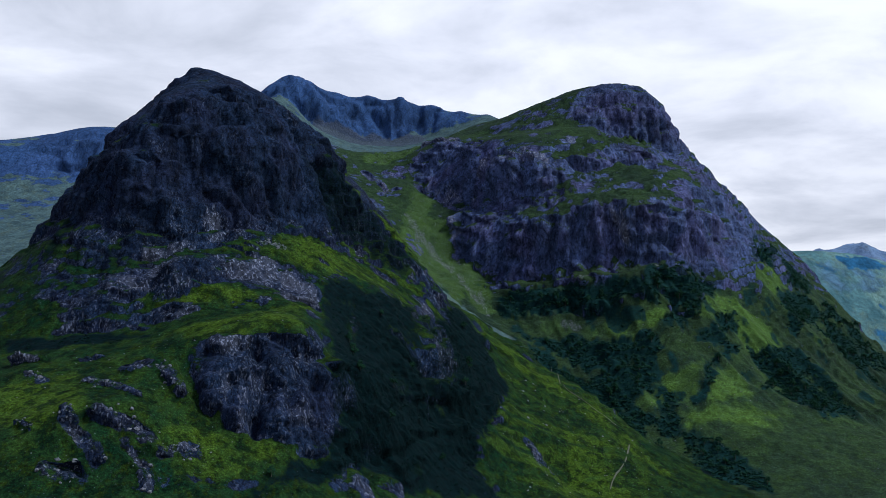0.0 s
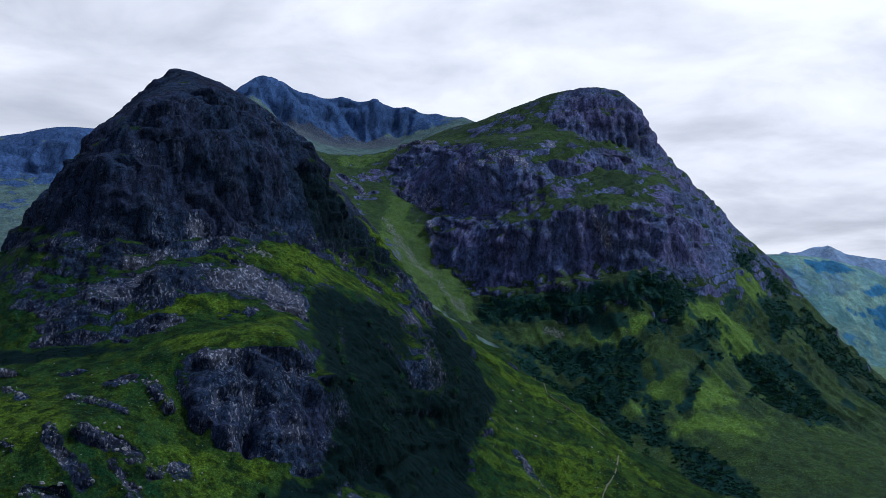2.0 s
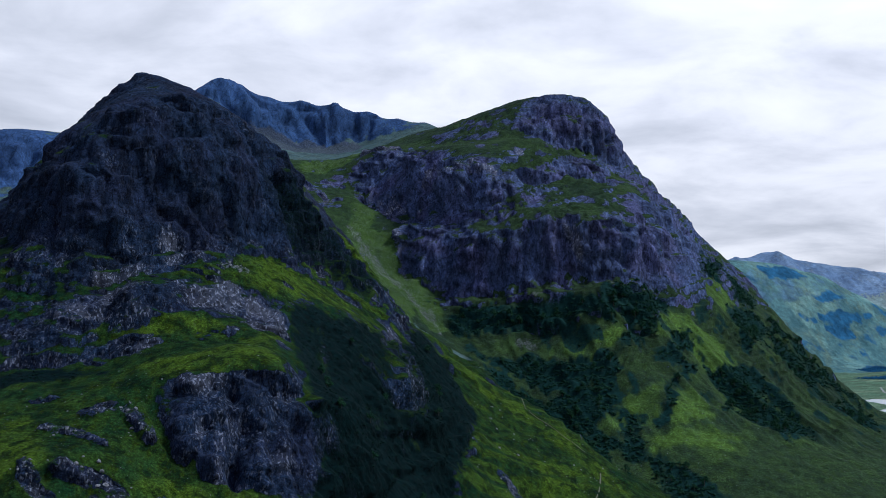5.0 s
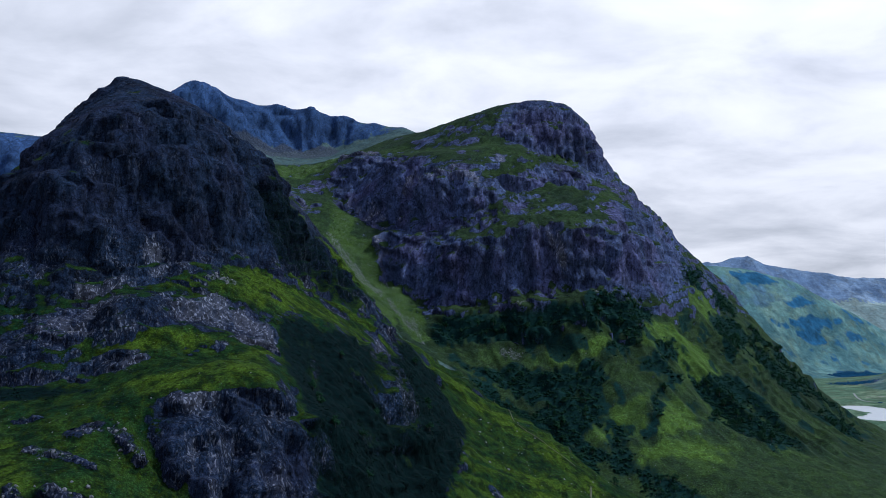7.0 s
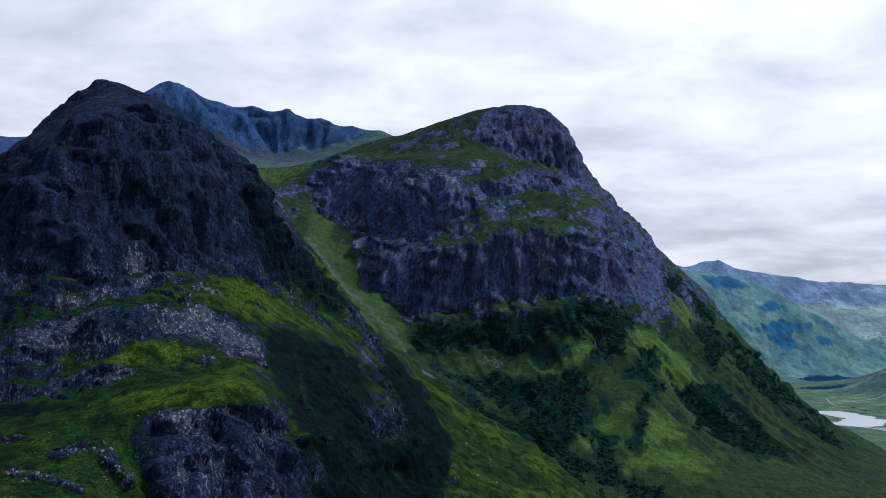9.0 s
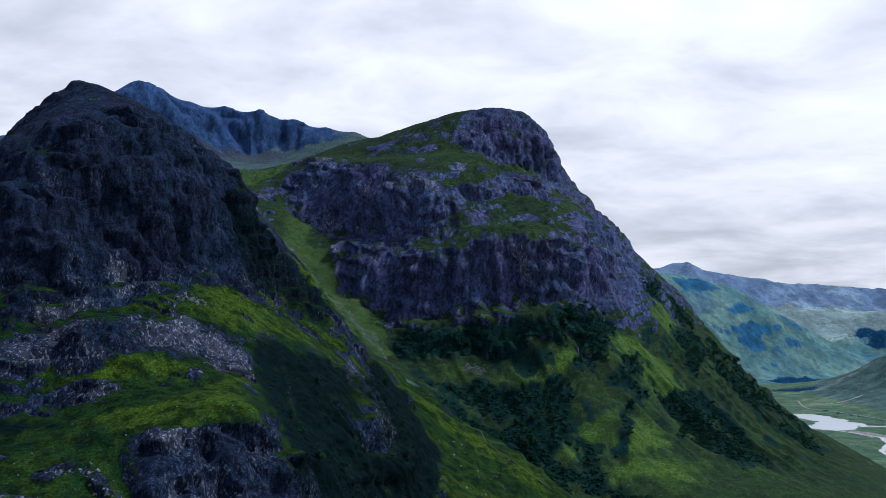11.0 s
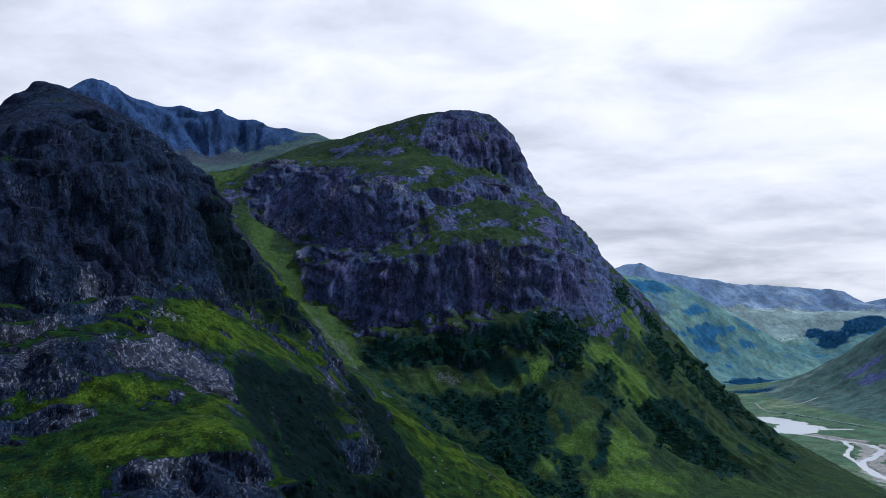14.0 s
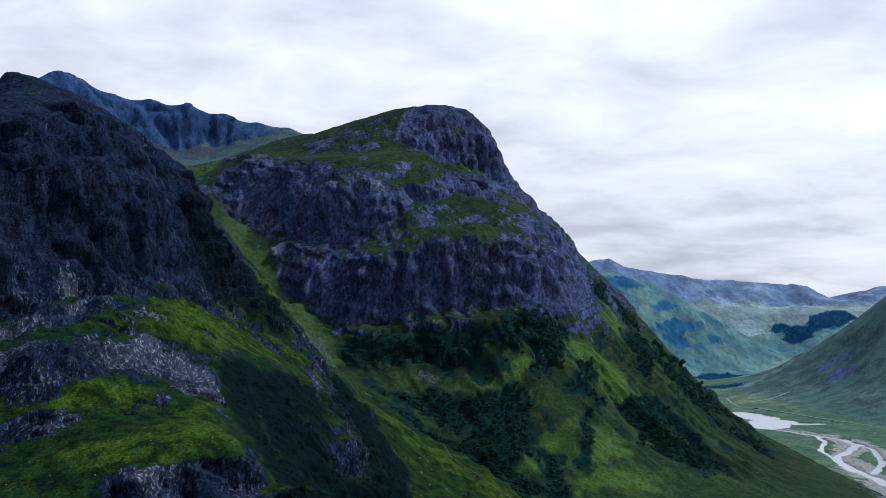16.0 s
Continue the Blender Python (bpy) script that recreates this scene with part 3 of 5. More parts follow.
FAR_DARK_P10 = [(1864, 3282), (1941, 3288), (1909, 3277), (1858, 3266)]
FAR_DARK_P11 = [(1595, 3163), (1640, 3176), (1612, 3154), (1588, 3150)]
FAR_DARK_P12 = [(1316, 3304), (1458, 3370), (1502, 3347), (1395, 3281), (1336, 3270)]
FAR_DARK_P13 = [(1488, 3185), (1567, 3214), (1602, 3212), (1530, 3182)]
FAR_WOOD_PLANTATION = [(2332, 3813), (2369, 3825), (2473, 3783), (2537, 3838), (2649, 3868), (2755, 3879), (2748, 3840), (2760, 3790), (2554, 3744), (2430, 3702), (2358, 3697), (2318, 3737), (2362, 3758), (2315, 3781)]
FAR_WOOD_RIVERSIDE = [(1512, 3043), (1608, 3101), (1709, 3149), (1730, 3090), (1640, 3010), (1540, 2985)]
HEATHER_H1 = [(1478, 2328), (1503, 2323), (1521, 2270), (1504, 2249), (1475, 2278)]
HEATHER_H2 = [(1509, 2409), (1538, 2389), (1562, 2371), (1567, 2327), (1554, 2311), (1539, 2350), (1513, 2365)]
NEAR_TURF = [NEAR_TURF_SHOULDER, NEAR_TURF_SHOULDER_TAIL, NEAR_TURF_TERRACE, NEAR_TURF_MEADOW, NEAR_TURF_LEFT_GREEN, NEAR_TURF_SHELF, NEAR_TURF_RIDGE, NEAR_TURF_PATCH]
NEAR_LUSH_LIT = [NEAR_LUSH_LIT_SHOULDER, NEAR_LUSH_LIT_TERRACE, NEAR_LUSH_LIT_BROW, NEAR_LUSH_LIT_RIDGE_TOP, NEAR_LUSH_LIT_RIDGE_LOW, NEAR_LUSH_LIT_MEADOW, NEAR_LUSH_LIT_MEADOW_MID]
NEAR_SCRUB = [NEAR_SCRUB_HOLLOW, NEAR_SCRUB_STRIP, NEAR_SCRUB_EAST_EDGE, NEAR_SCRUB_LEFT_EDGE, NEAR_SCRUB_LEFT_BELT]
NEAR_PALE = [NEAR_PALE_KNOLL_FACE, NEAR_PALE_KNOLL_FACE2, NEAR_PALE_KNOLL_CAP, NEAR_PALE_SLABS, NEAR_PALE_SLABS2, NEAR_PALE_SLABS3, NEAR_PALE_SPILL, NEAR_PALE_LOW, NEAR_PALE_LEFT_SCAR, NEAR_PALE_RIB1, NEAR_PALE_RIB2]
NEAR_ROCK = [NEAR_ROCK_KNOLL, NEAR_ROCK_SLABS, NEAR_ROCK_STEP, NEAR_ROCK_RIBS]
EAST_TURF = [EAST_TURF_CORRIE, EAST_TURF_GULLY, EAST_TURF_GULLY_LOW, EAST_TURF_CROWN_SIDE, EAST_TURF_BENCH, EAST_TURF_BENCH_LOW, EAST_TURF_APRON, EAST_TURF_CONE1, EAST_TURF_CONE2, EAST_TURF_LEDGE, EAST_TURF_SHELF, EAST_TURF_SPUR, EAST_TURF_LOWER, EAST_TURF_FLANK, EAST_TURF_FLANK2, EAST_TURF_FOOT]
EAST_LUSH_LIT = [EAST_LUSH_LIT_SHELF, EAST_LUSH_LIT_SPUR, EAST_LUSH_LIT_SPUR_LOW, EAST_LUSH_LIT_LOWER, EAST_LUSH_LIT_LOWER2, EAST_LUSH_LIT_FLANK]
EAST_SCRUB = [EAST_SCRUB_BURNSIDE, EAST_SCRUB_BELT, EAST_SCRUB_BELT_LOW, EAST_SCRUB_GULLY, EAST_SCRUB_BUSH1, EAST_SCRUB_BUSH2, EAST_SCRUB_BUSH3, EAST_SCRUB_BUSH4, EAST_SCRUB_BUSH5, EAST_SCRUB_EDGE, EAST_SCRUB_EDGE2, EAST_SCRUB_EDGE3, EAST_SCRUB_LOW1, EAST_SCRUB_LOW2]
EAST_ROCK = [EAST_ROCK_UPPER_WALL, EAST_ROCK_LOWER_WALL, EAST_ROCK_CROWN, EAST_ROCK_EAST_FACE, EAST_ROCK_SECOND, EAST_ROCK_SLAB1, EAST_ROCK_SLAB2]
EAST_PALE = [EAST_PALE_QUARTZ, EAST_PALE_BUTTRESS, EAST_PALE_WALL_SCAR, EAST_PALE_SLABS, EAST_PALE_SCAR]
FAR_DARK = [FAR_DARK_P1, FAR_DARK_P2, FAR_DARK_P3, FAR_DARK_P4, FAR_DARK_P5, FAR_DARK_P7, FAR_DARK_P9, FAR_DARK_P10, FAR_DARK_P11, FAR_DARK_P12, FAR_DARK_P13]
FAR_WOOD = [FAR_WOOD_PLANTATION, FAR_WOOD_RIVERSIDE]
HEATHER = [HEATHER_H1, HEATHER_H2]


def along(line, x, y):
    """How far (x, y) lies from a line on the plan, and to which side of it (above 0: its left)."""
    best, side = np.full(x.shape, 1e9), np.zeros(x.shape)
    for (ax, ay, *_), (bx, by, *_) in zip(line, line[1:]):
        dx, dy = bx - ax, by - ay
        t = np.clip(((x - ax) * dx + (y - ay) * dy) / (dx * dx + dy * dy), 0, 1)
        d = np.hypot(x - ax - t * dx, y - ay - t * dy)
        s = dx * (y - ay) - dy * (x - ax)
        closer = d < best
        side = np.where(closer, s, side)
        best = np.where(closer, d, best)
    return best, side


def band(bands, x, y, ragged=0.30, seed=90):
    """1 inside the bands, 0 outside, with ragged edges."""
    out = np.zeros(x.shape)
    rag = ragged * (0.6 * fractal(x / 19, y / 19, seed=seed, octaves=4) + 0.8 * fractal(x / 9, y / 36, seed=seed + 5, octaves=3))
    for half, line in bands:
        xs, ys = [p[0] for p in line], [p[1] for p in line]
        m = 2.5 * half
        near = (x > min(xs) - m) & (x < max(xs) + m) & (y > min(ys) - m) & (y < max(ys) + m)
        if near.any():
            d = along(line, x[near], y[near])[0] / half
            out[near] = np.maximum(out[near], smooth(1.3, 0.6, d + rag[near]))
    return out


def zone(shapes, x, y, soft=3.0, ragged=6.0, size=1.0, seed=190):
    """1 inside the outlines, 0 outside, with ragged edges."""
    out = np.zeros(x.shape)
    rag = ragged * (0.9 * fractal(x / (26 * size), y / (26 * size), seed=seed, octaves=4) + 0.6 * fractal(x / (6 * size), y / (11 * size), seed=seed + 5, octaves=3))
    m = 1.5 * ragged + soft
    for shape in shapes:
        xs, ys = [p[0] for p in shape], [p[1] for p in shape]
        near = (x > min(xs) - m) & (x < max(xs) + m) & (y > min(ys) - m) & (y < max(ys) + m)
        if near.any():
            u, v = x[near], y[near]
            ring = shape + shape[:1]
            d = along(ring, u, v)[0]
            inside = np.zeros(u.shape, bool)
            for (ax, ay), (bx, by) in zip(ring, ring[1:]):
                if ay != by:
                    inside ^= ((ay > v) != (by > v)) & (u < (bx - ax) * (v - ay) / (by - ay) + ax)
            out[near] = np.maximum(out[near], smooth(-soft, soft, np.where(inside, d, -d) + rag[near]))
    return out


class Coarse:
    """The sheet on a coarse grid, read between its nodes."""

    def __init__(self, x0, x1, y0, y1, step):
        self.x0, self.y0, self.step = x0, y0, step
        gx, gy = np.arange(x0, x1 + step, step), np.arange(y0, y1 + step, step)
        self.z = sheet(*np.meshgrid(gx, gy))

    def __call__(self, x, y):
        u, v = (x - self.x0) / self.step, (y - self.y0) / self.step
        i = np.clip(np.floor(u).astype(int), 1, self.z.shape[1] - 3)
        j = np.clip(np.floor(v).astype(int), 1, self.z.shape[0] - 3)
        a, b = np.clip(u - i, 0, 1), np.clip(v - j, 0, 1)

        def w(t):
            return (-.5 * t + t * t - .5 * t ** 3, 1 - 2.5 * t * t + 1.5 * t ** 3, .5 * t + 2 * t * t - 1.5 * t ** 3, -.5 * t * t + .5 * t ** 3)
        wa, wb = w(a), w(b)
        return sum(wb[m] * sum(wa[k] * self.z[j + m - 1, i + k - 1] for k in range(4)) for m in range(4))


NEAR_LAND = Coarse(-1300, 1000, 400, 2560, 6)
FAR_LAND = Coarse(400, 3900, 800, 4900, 30)


def base_height(x, y):
    near = (x > -1280) & (x < 960) & (y > 430) & (y < 2520)
    z = np.empty(x.shape)
    if near.any():
        z[near] = NEAR_LAND(x[near], y[near])
    if (~near).any():
        z[~near] = FAR_LAND(x[~near], y[~near])
    return z


def base_slope(x, y, d=7.0):
    return np.hypot(base_height(x + d, y) - base_height(x - d, y), base_height(x, y + d) - base_height(x, y - d)) / (2 * d)


def land(x, y, fine=True):
    """Places of the ground's surface over (x, y): the sheet, its ledges, its ribs and its hummocks."""
    z = base_height(x, y)
    steep = base_slope(x, y)
    crag, turf = band(ROCK_BANDS, x, y), zone(NEAR_TURF + EAST_TURF, x, y)
    cliff = np.maximum(smooth(0.75, 1.5, steep) * (1 - turf), 0.9 * crag)
    fade = smooth(2350, 2050, y) * smooth(960, 860, x)
    floor = smooth(6, 30, z)
    # ledges: treads and risers that wander across the faces
    wander = 26 * fractal(x / 150, y / 150, seed=3, octaves=3) + 12 * fractal(x / 34, y / 34, seed=9, octaves=3)
    for rise, share, tilt, lean in ((36.0, 0.60, 0.20, 0.05), (14.0, 0.75, -0.16, 0.12)):
        lev = (z + wander + tilt * x + lean * y) / rise
        u = lev - np.floor(lev)
        tread = smooth(0.40, 0.80, u) - u
        local = share * smooth(-0.2, 0.35, soft_noise(x / 75 + rise, y / 75, seed=21)) * (1 - 0.8 * turf) * (1 - 0.85 * smooth(1560, 1640, y) * smooth(60, 0, x))
        z = z + fade * floor * local * rise * tread * smooth(0.45, 0.9, steep) * (1 - 0.6 * smooth(1.6, 2.6, steep))
    # hummocks
    z = z + floor * (3.0 * fractal(x / 60, y / 60, seed=40, octaves=3) + (1.5 * fractal(x / 13, y / 13, seed=44, octaves=4) if fine else 0))
    z = z + floor * smooth(2400, 3000, y) * (14 * fractal(x / 260, y / 260, seed=46, octaves=4) + 30 * smooth(3950, 4150, y) * smooth(4330, 4240, y) * fractal(x / 190, y / 300, seed=48, octaves=4, ridged=True))
    z = z + floor * smooth(1150, 1350, x) * smooth(2950, 2700, y) * 9 * fractal(x / 120, y / 120, seed=49, octaves=4, ridged=True)
    # spurs and hollows run down the lower slopes
    fold = smooth(1150, 1230, y) * smooth(1620, 1480, y) * smooth(235, 190, z) * smooth(20, 60, z) * smooth(60, 140, x)
    z = z + 13 * fold * (fractal((x + 0.35 * y) / 58, (y - 0.35 * x) / 190, seed=52, octaves=3, ridged=True) - 0.5)
    # rock knobs break the high benches, bushy humps fill the hollow under the near crag
    knob = zone([EAST_TURF_BENCH, EAST_TURF_BENCH_LOW, EAST_TURF_APRON, EAST_TURF_CROWN_SIDE, EAST_TURF_CORRIE], x, y, 14.0, 8.0)
    z = z + knob * 7.0 * np.maximum(fractal((x + 0.5 * y) / 34, (y - 0.5 * x) / 17, seed=54, octaves=3, billow=True), -0.15)
    z = z + zone(NEAR_SCRUB[:1], x, y, 12.0, 4.0) * 4.5 * fractal((x + 0.4 * y) / 20, (y - 0.4 * x) / 42, seed=56, octaves=4)
    # the loch's and the river's beds
    low = (x > 650) & (x < 1300) & (y > 1050) & (y < 2300)
    if low.any():
        z[low] = np.maximum(z[low], 2.4)
        z[low] -= 5.5 * np.maximum(band(LOCH_BED, x[low], y[low], 0.25, 160), 0.75 * band(RIVER_BED, x[low], y[low], 0.7, 162)) * smooth(14, 5, z[low])
    # clefts part the knoll
    for line, half, depth in KNOLL_CUTS:
        lx, ly = [p[0] for p in line], [p[1] for p in line]
        near = (x > min(lx) - 25) & (x < max(lx) + 25) & (y > min(ly) - 25) & (y < max(ly) + 25)
        if near.any():
            z[near] -= depth * smooth(half, 0.25 * half, along(line, x[near], y[near])[0] + 1.5 * soft_noise(x[near] / 9, y[near] / 9, seed=57))
    # low outcrops stand proud of the turf
    if fine:
        z = z + band(OUTCROPS, x, y, 1.1) * (1.0 + 2.4 * fractal(x / 7, y / 7, seed=50, octaves=3, ridged=True))
    # ribs and gullies on the rock, pushed out of the face
    g = 6.0
    gx, gy = (base_height(x + g, y) - base_height(x - g, y)) / (2 * g), (base_height(x, y + g) - base_height(x, y - g)) / (2 * g)
    n = np.sqrt(gx * gx + gy * gy + 0.15)
    # rounded buttresses parted by sharp gullies, then slabs, then blocks
    bend = 11 * fractal(x / 60, y / 60, z / 60, octaves=2, seed=58)
    tall = smooth(2020, 2120, y)
    rib = (13.0 + 7 * tall) * fractal((x + bend) / 52, (y - bend) / 52, z / (190 + 200 * tall), octaves=2, seed=60, billow=True)
    rib = rib + 5.5 * fractal((x - bend) / 19, (y + bend) / 19, z / (58 + 90 * tall), octaves=2, seed=64, billow=True)
    rib = rib * (0.45 + 0.55 * np.maximum(smooth(235, 295, z), np.maximum(smooth(1180, 1280, y), smooth(760, 740, y))))
    # tilted beds: each overhangs the joint below it a little
    dip = z + 0.22 * x - 0.10 * y + 7 * fractal(x / 45, y / 45, octaves=3, seed=74)
    east = smooth(1280, 1360, y) * (1 - tall)
    rib = rib * (1 + 0.35 * east)
    for thick, out in ((23.0, 3.4 + 5 * east), (8.5, 1.7 + 1.2 * east)):
        u = dip / thick - np.floor(dip / thick)
        rib = rib + out * (smooth(0.0, 0.18, u) * (1.15 - u) - 0.45) * smooth(-0.35, 0.25, soft_noise(x / 40 + thick, y / 40, z / 30, seed=76))
    if fine:
        rib = rib + 2.6 * fractal(x / 7.5, y / 7.5, z / 9, octaves=2, seed=70, billow=True)
    rib = rib * cliff * (1 - 0.6 * smooth(330, 440, x) * smooth(1250, 1350, y)) * smooth(4300, 2600, y) * (1 - 0.65 * smooth(520, 575, z) * smooth(1600, 1700, y) * smooth(0, 150, x))
    z = z + 0.3 * rib
    return x - gx / n * rib, y - gy / n * rib, z


# ---------------------------------------------------------------- materials


def ground_material(name, grass, heath, rock, pale, scrub, k=1.0, mottle=0.9):
    """Grass, heath, bare rock and scree; the mesh says where the rock is bare."""
    m = bpy.data.materials.new(name)
    m.use_nodes = True
    add, join = nodes_of(m.node_tree)
    out = add("ShaderNodeOutputMaterial")
    bsdf = add("ShaderNodeBsdfPrincipled", {"Roughness": 0.95, "Specular IOR Level": 0.03})
    where = add("ShaderNodeNewGeometry")

    def noise(scale, detail=4.0, rough=0.6, stretch=None, distort=0.0):
        n = add("ShaderNodeTexNoise", {"Scale": scale * k, "Detail": detail, "Roughness": rough, "Distortion": distort})
        if stretch:
            mp = add("ShaderNodeMapping")
            mp.inputs["Scale"].default_value = stretch
            join(where, "Position", mp, "Vector")
            join(mp, 0, n, "Vector")
        else:
            join(where, "Position", n, "Vector")
        return n

    def mix(f, a, b, kind="MIX"):
        n = add("ShaderNodeMix", data_type="RGBA", blend_type=kind)
        for src, slot in ((f, 0), (a, 6), (b, 7)):
            if isinstance(src, tuple) and isinstance(src[0], bpy.types.Node):
                join(src[0], src[1], n, slot)
            elif isinstance(src, tuple):
                n.inputs[slot].default_value = (*src, 1.0)
            else:
                n.inputs[slot].default_value = src
        return (n, 2)

    def steps(n, stops):
        r = ramp(add, stops)
        join(n, "Fac" if n.bl_idname == "ShaderNodeTexNoise" else 0, r, "Fac")
        return (r, "Color")

    grey = lambda v: (v, v, v)  # noqa: E731
    lean = 0.75 if k == 1.0 else 0.85
    dim = 0.30 if k == 1.0 else 0.50
    big = noise(0.012, 5.0, 0.6)
    mid = noise(0.09, 5.0, 0.65)
    fine = noise(0.55, 6.0, 0.7)
    turf = mix(steps(big, [(0.36, grey(0.0)), (0.62, grey(1.0))]), tuple(lean * c for c in grass), tuple(lean * (0.72 * g + 0.28 * h) for g, h in zip(grass, heath)))
    # Sunlight on grass is put into colour here, along with lusher growth.
    lit_where = add("ShaderNodeAttribute", attribute_name="lush_lit")
    glow = mix(steps(mid, [(0.38, grey(0.0)), (0.60, grey(1.0))]), tuple(0.5 * (g + h) for g, h in zip(grass, heath)), tuple(1.35 * h for h in heath))
    turf = mix((lit_where, "Fac"), turf, glow)
    turf = mix(steps(mid, [(0.42, grey(0.0)), (0.58, grey(mottle))]), turf, tuple(dim * c for c in grass))
    tuft = noise(0.20, 5.0, 0.7, (1.0, 0.45, 1.0))
    turf = mix(steps(tuft, [(0.50, grey(0.0)), (0.66, grey(0.83 * mottle))]), turf, tuple(dim * c for c in heath))
    turf = mix(0.9, turf, steps(fine, [(0.32, grey(0.25)), (0.50, grey(0.9)), (0.66, grey(1.9))] if k == 1.0 else [(0.30, grey(0.65)), (0.70, grey(1.3))]), "MULTIPLY")
    speck = noise(0.75, 3.0, 0.6)
    turf = mix(steps(speck, [(0.67, grey(0.0)), (0.75, grey(0.6))]), turf, tuple(0.6 * c for c in pale))
    grit = noise(1.3 if k == 1.0 else 0.30 / k, 3.0, 0.6)
    grit_steps = [(0.36, grey(0.45)), (0.50, grey(0.95)), (0.64, grey(1.75))] if k == 1.0 else [(0.36, grey(0.72)), (0.64, grey(1.3))]
    turf = mix(0.7, turf, steps(grit, grit_steps), "MULTIPLY")
    # rock: beds, upright joints, stains that run down the face, pale dashes of quartz and lit edges
    soft = 1.0 if k == 1.0 else 0.55
    strata = noise(0.10, 6.0, 0.65, (1.0, 1.0, 0.40), 0.8)
    stone = mix(steps(strata, [(0.36, grey(0.0)), (0.64, grey(1.0))]), tuple((1 - 0.45 * soft) * c for c in rock), tuple((1 + 0.35 * soft) * c for c in rock))
    tone = noise(0.022, 4.0, 0.6, (1.0, 1.0, 0.5))
    stone = mix(1.0 * soft, stone, steps(tone, [(0.34, grey(0.68)), (0.66, grey(1.4))]), "MULTIPLY")
    # Crevice shade is put into the colour as narrow dark streaks.
    crack_shade = noise(0.34, 7.0, 0.72, (1.0, 1.0, 0.22), 0.6)
    stone = mix(0.85 * soft, stone, steps(crack_shade, [(0.36, grey(0.22)), (0.46, grey(0.90)), (0.58, grey(1.10)), (0.70, grey(1.9))]), "MULTIPLY")
    bed = noise(0.16, 6.0, 0.7, (0.6, 0.6, 1.6), 0.9)
    stone = mix(0.65 if k == 1.0 else 0.0, stone, steps(bed, [(0.36, grey(0.40)), (0.46, grey(1.0)), (0.62, grey(1.25))]), "MULTIPLY")
    stone = mix(0.8, stone, steps(grit, grit_steps), "MULTIPLY")
    rose = noise(0.018, 3.0, 0.5)
    stone = mix(steps(rose, [(0.45, grey(0.0)), (0.62, grey(0.6 if k == 1.0 else 0.15))]), stone, mix(1.0, stone, (1.30, 0.90, 0.95), "MULTIPLY"))
    blotch = noise(0.04, 4.0, 0.6)
    streak = add("ShaderNodeAttribute", attribute_name="pale")
    lift = add("ShaderNodeMath", {1: 0.38}, operation="MULTIPLY")
    join(streak, "Fac", lift, 0)
    worn = add("ShaderNodeMath", operation="ADD")
    join(blotch, "Fac", worn, 0)
    join(lift, 0, worn, 1)
    dash = noise(0.55, 3.0, 0.55, (1.0, 1.0, 0.45), 0.7)
    # Light caught on ledge edges is put into colour with the quartz dashes.
    edge_dashes = mix(steps(worn, [(0.42, grey(0.02)), (0.58, grey(0.07)), (0.72, grey(0.34)), (0.92, grey(0.9))]), (0.0, 0.0, 0.0), steps(dash, [(0.55, grey(0.0)), (0.62, grey(0.9))]))
    stone = mix(steps(worn, [(0.72, grey(0.0)), (1.0, grey(0.6))]), stone, tuple(0.32 * c for c in pale))
    stone = mix(edge_dashes, stone, pale)
    blocks = add("ShaderNodeTexVoronoi", {"Scale": 0.13 * k, "Randomness": 1.0}, feature="DISTANCE_TO_EDGE")
    warp = add("ShaderNodeMapping")
    warp.inputs["Scale"].default_value = (1.0, 1.0, 0.5)
    shift = noise(0.25, 3.0, 0.6)
    big_shift = add("ShaderNodeVectorMath", operation="SCALE")
    big_shift.inputs["Scale"].default_value = 7.0
    join(shift, "Color", big_shift, 0)
    moved = add("ShaderNodeVectorMath", operation="ADD")
    join(where, "Position", moved, 0)
    join(big_shift, 0, moved, 1)
    join(moved, 0, warp, "Vector")
    join(warp, 0, blocks, "Vector")
    # Dark joints between blocks, deepened by crease shade put into the colour.
    seam = ramp(add, [(0.0, grey(0.12)), (0.035, grey(0.6)), (0.09, grey(1.0))])
    join(blocks, "Distance", seam, "Fac")
    stone = mix(0.75 * soft, stone, (seam, "Color"), "MULTIPLY")
    tex = add("ShaderNodeAttribute", attribute_name="bare")
    edge = add("ShaderNodeMath", operation="ADD")
    wob = add("ShaderNodeMath", {1: -0.5}, operation="ADD")
    amp = add("ShaderNodeMath", {1: 1.15 if k < 1.0 else 1.7}, operation="MULTIPLY")
    join(fine, "Fac", wob, 0)
    join(wob, 0, amp, 0)
    wide = add("ShaderNodeMath", {1: 1.3, 2: -0.65}, operation="MULTIPLY_ADD")
    join(mid, "Fac", wide, 0)
    both = add("ShaderNodeMath", operation="ADD")
    join(wide, 0, both, 0)
    join(tex, "Fac", both, 1)
    join(both, 0, edge, 0)
    join(amp, 0, edge, 1)
    cut = ramp(add, [(0.40, grey(0.0)), (0.60, grey(1.0))] if k > 0.35 else [(0.2, grey(0.0)), (0.9, grey(1.0))])
    join(edge, 0, cut, "Fac")
    col = mix((cut, "Color"), turf, stone)
    scree = add("ShaderNodeAttribute", attribute_name="scree")
    pebble = noise(0.9, 4.0, 0.8)
    rubble = mix(steps(pebble, [(0.38, grey(0.0)), (0.66, grey(1.0))]), tuple(0.15 * c for c in pale), tuple(0.62 * c for c in pale))
    sc = add("ShaderNodeMath", operation="ADD")
    join(scree, "Fac", sc, 0)
    join(amp, 0, sc, 1)
    sc2 = ramp(add, [(0.45, grey(0.0)), (0.70, grey(0.85))])
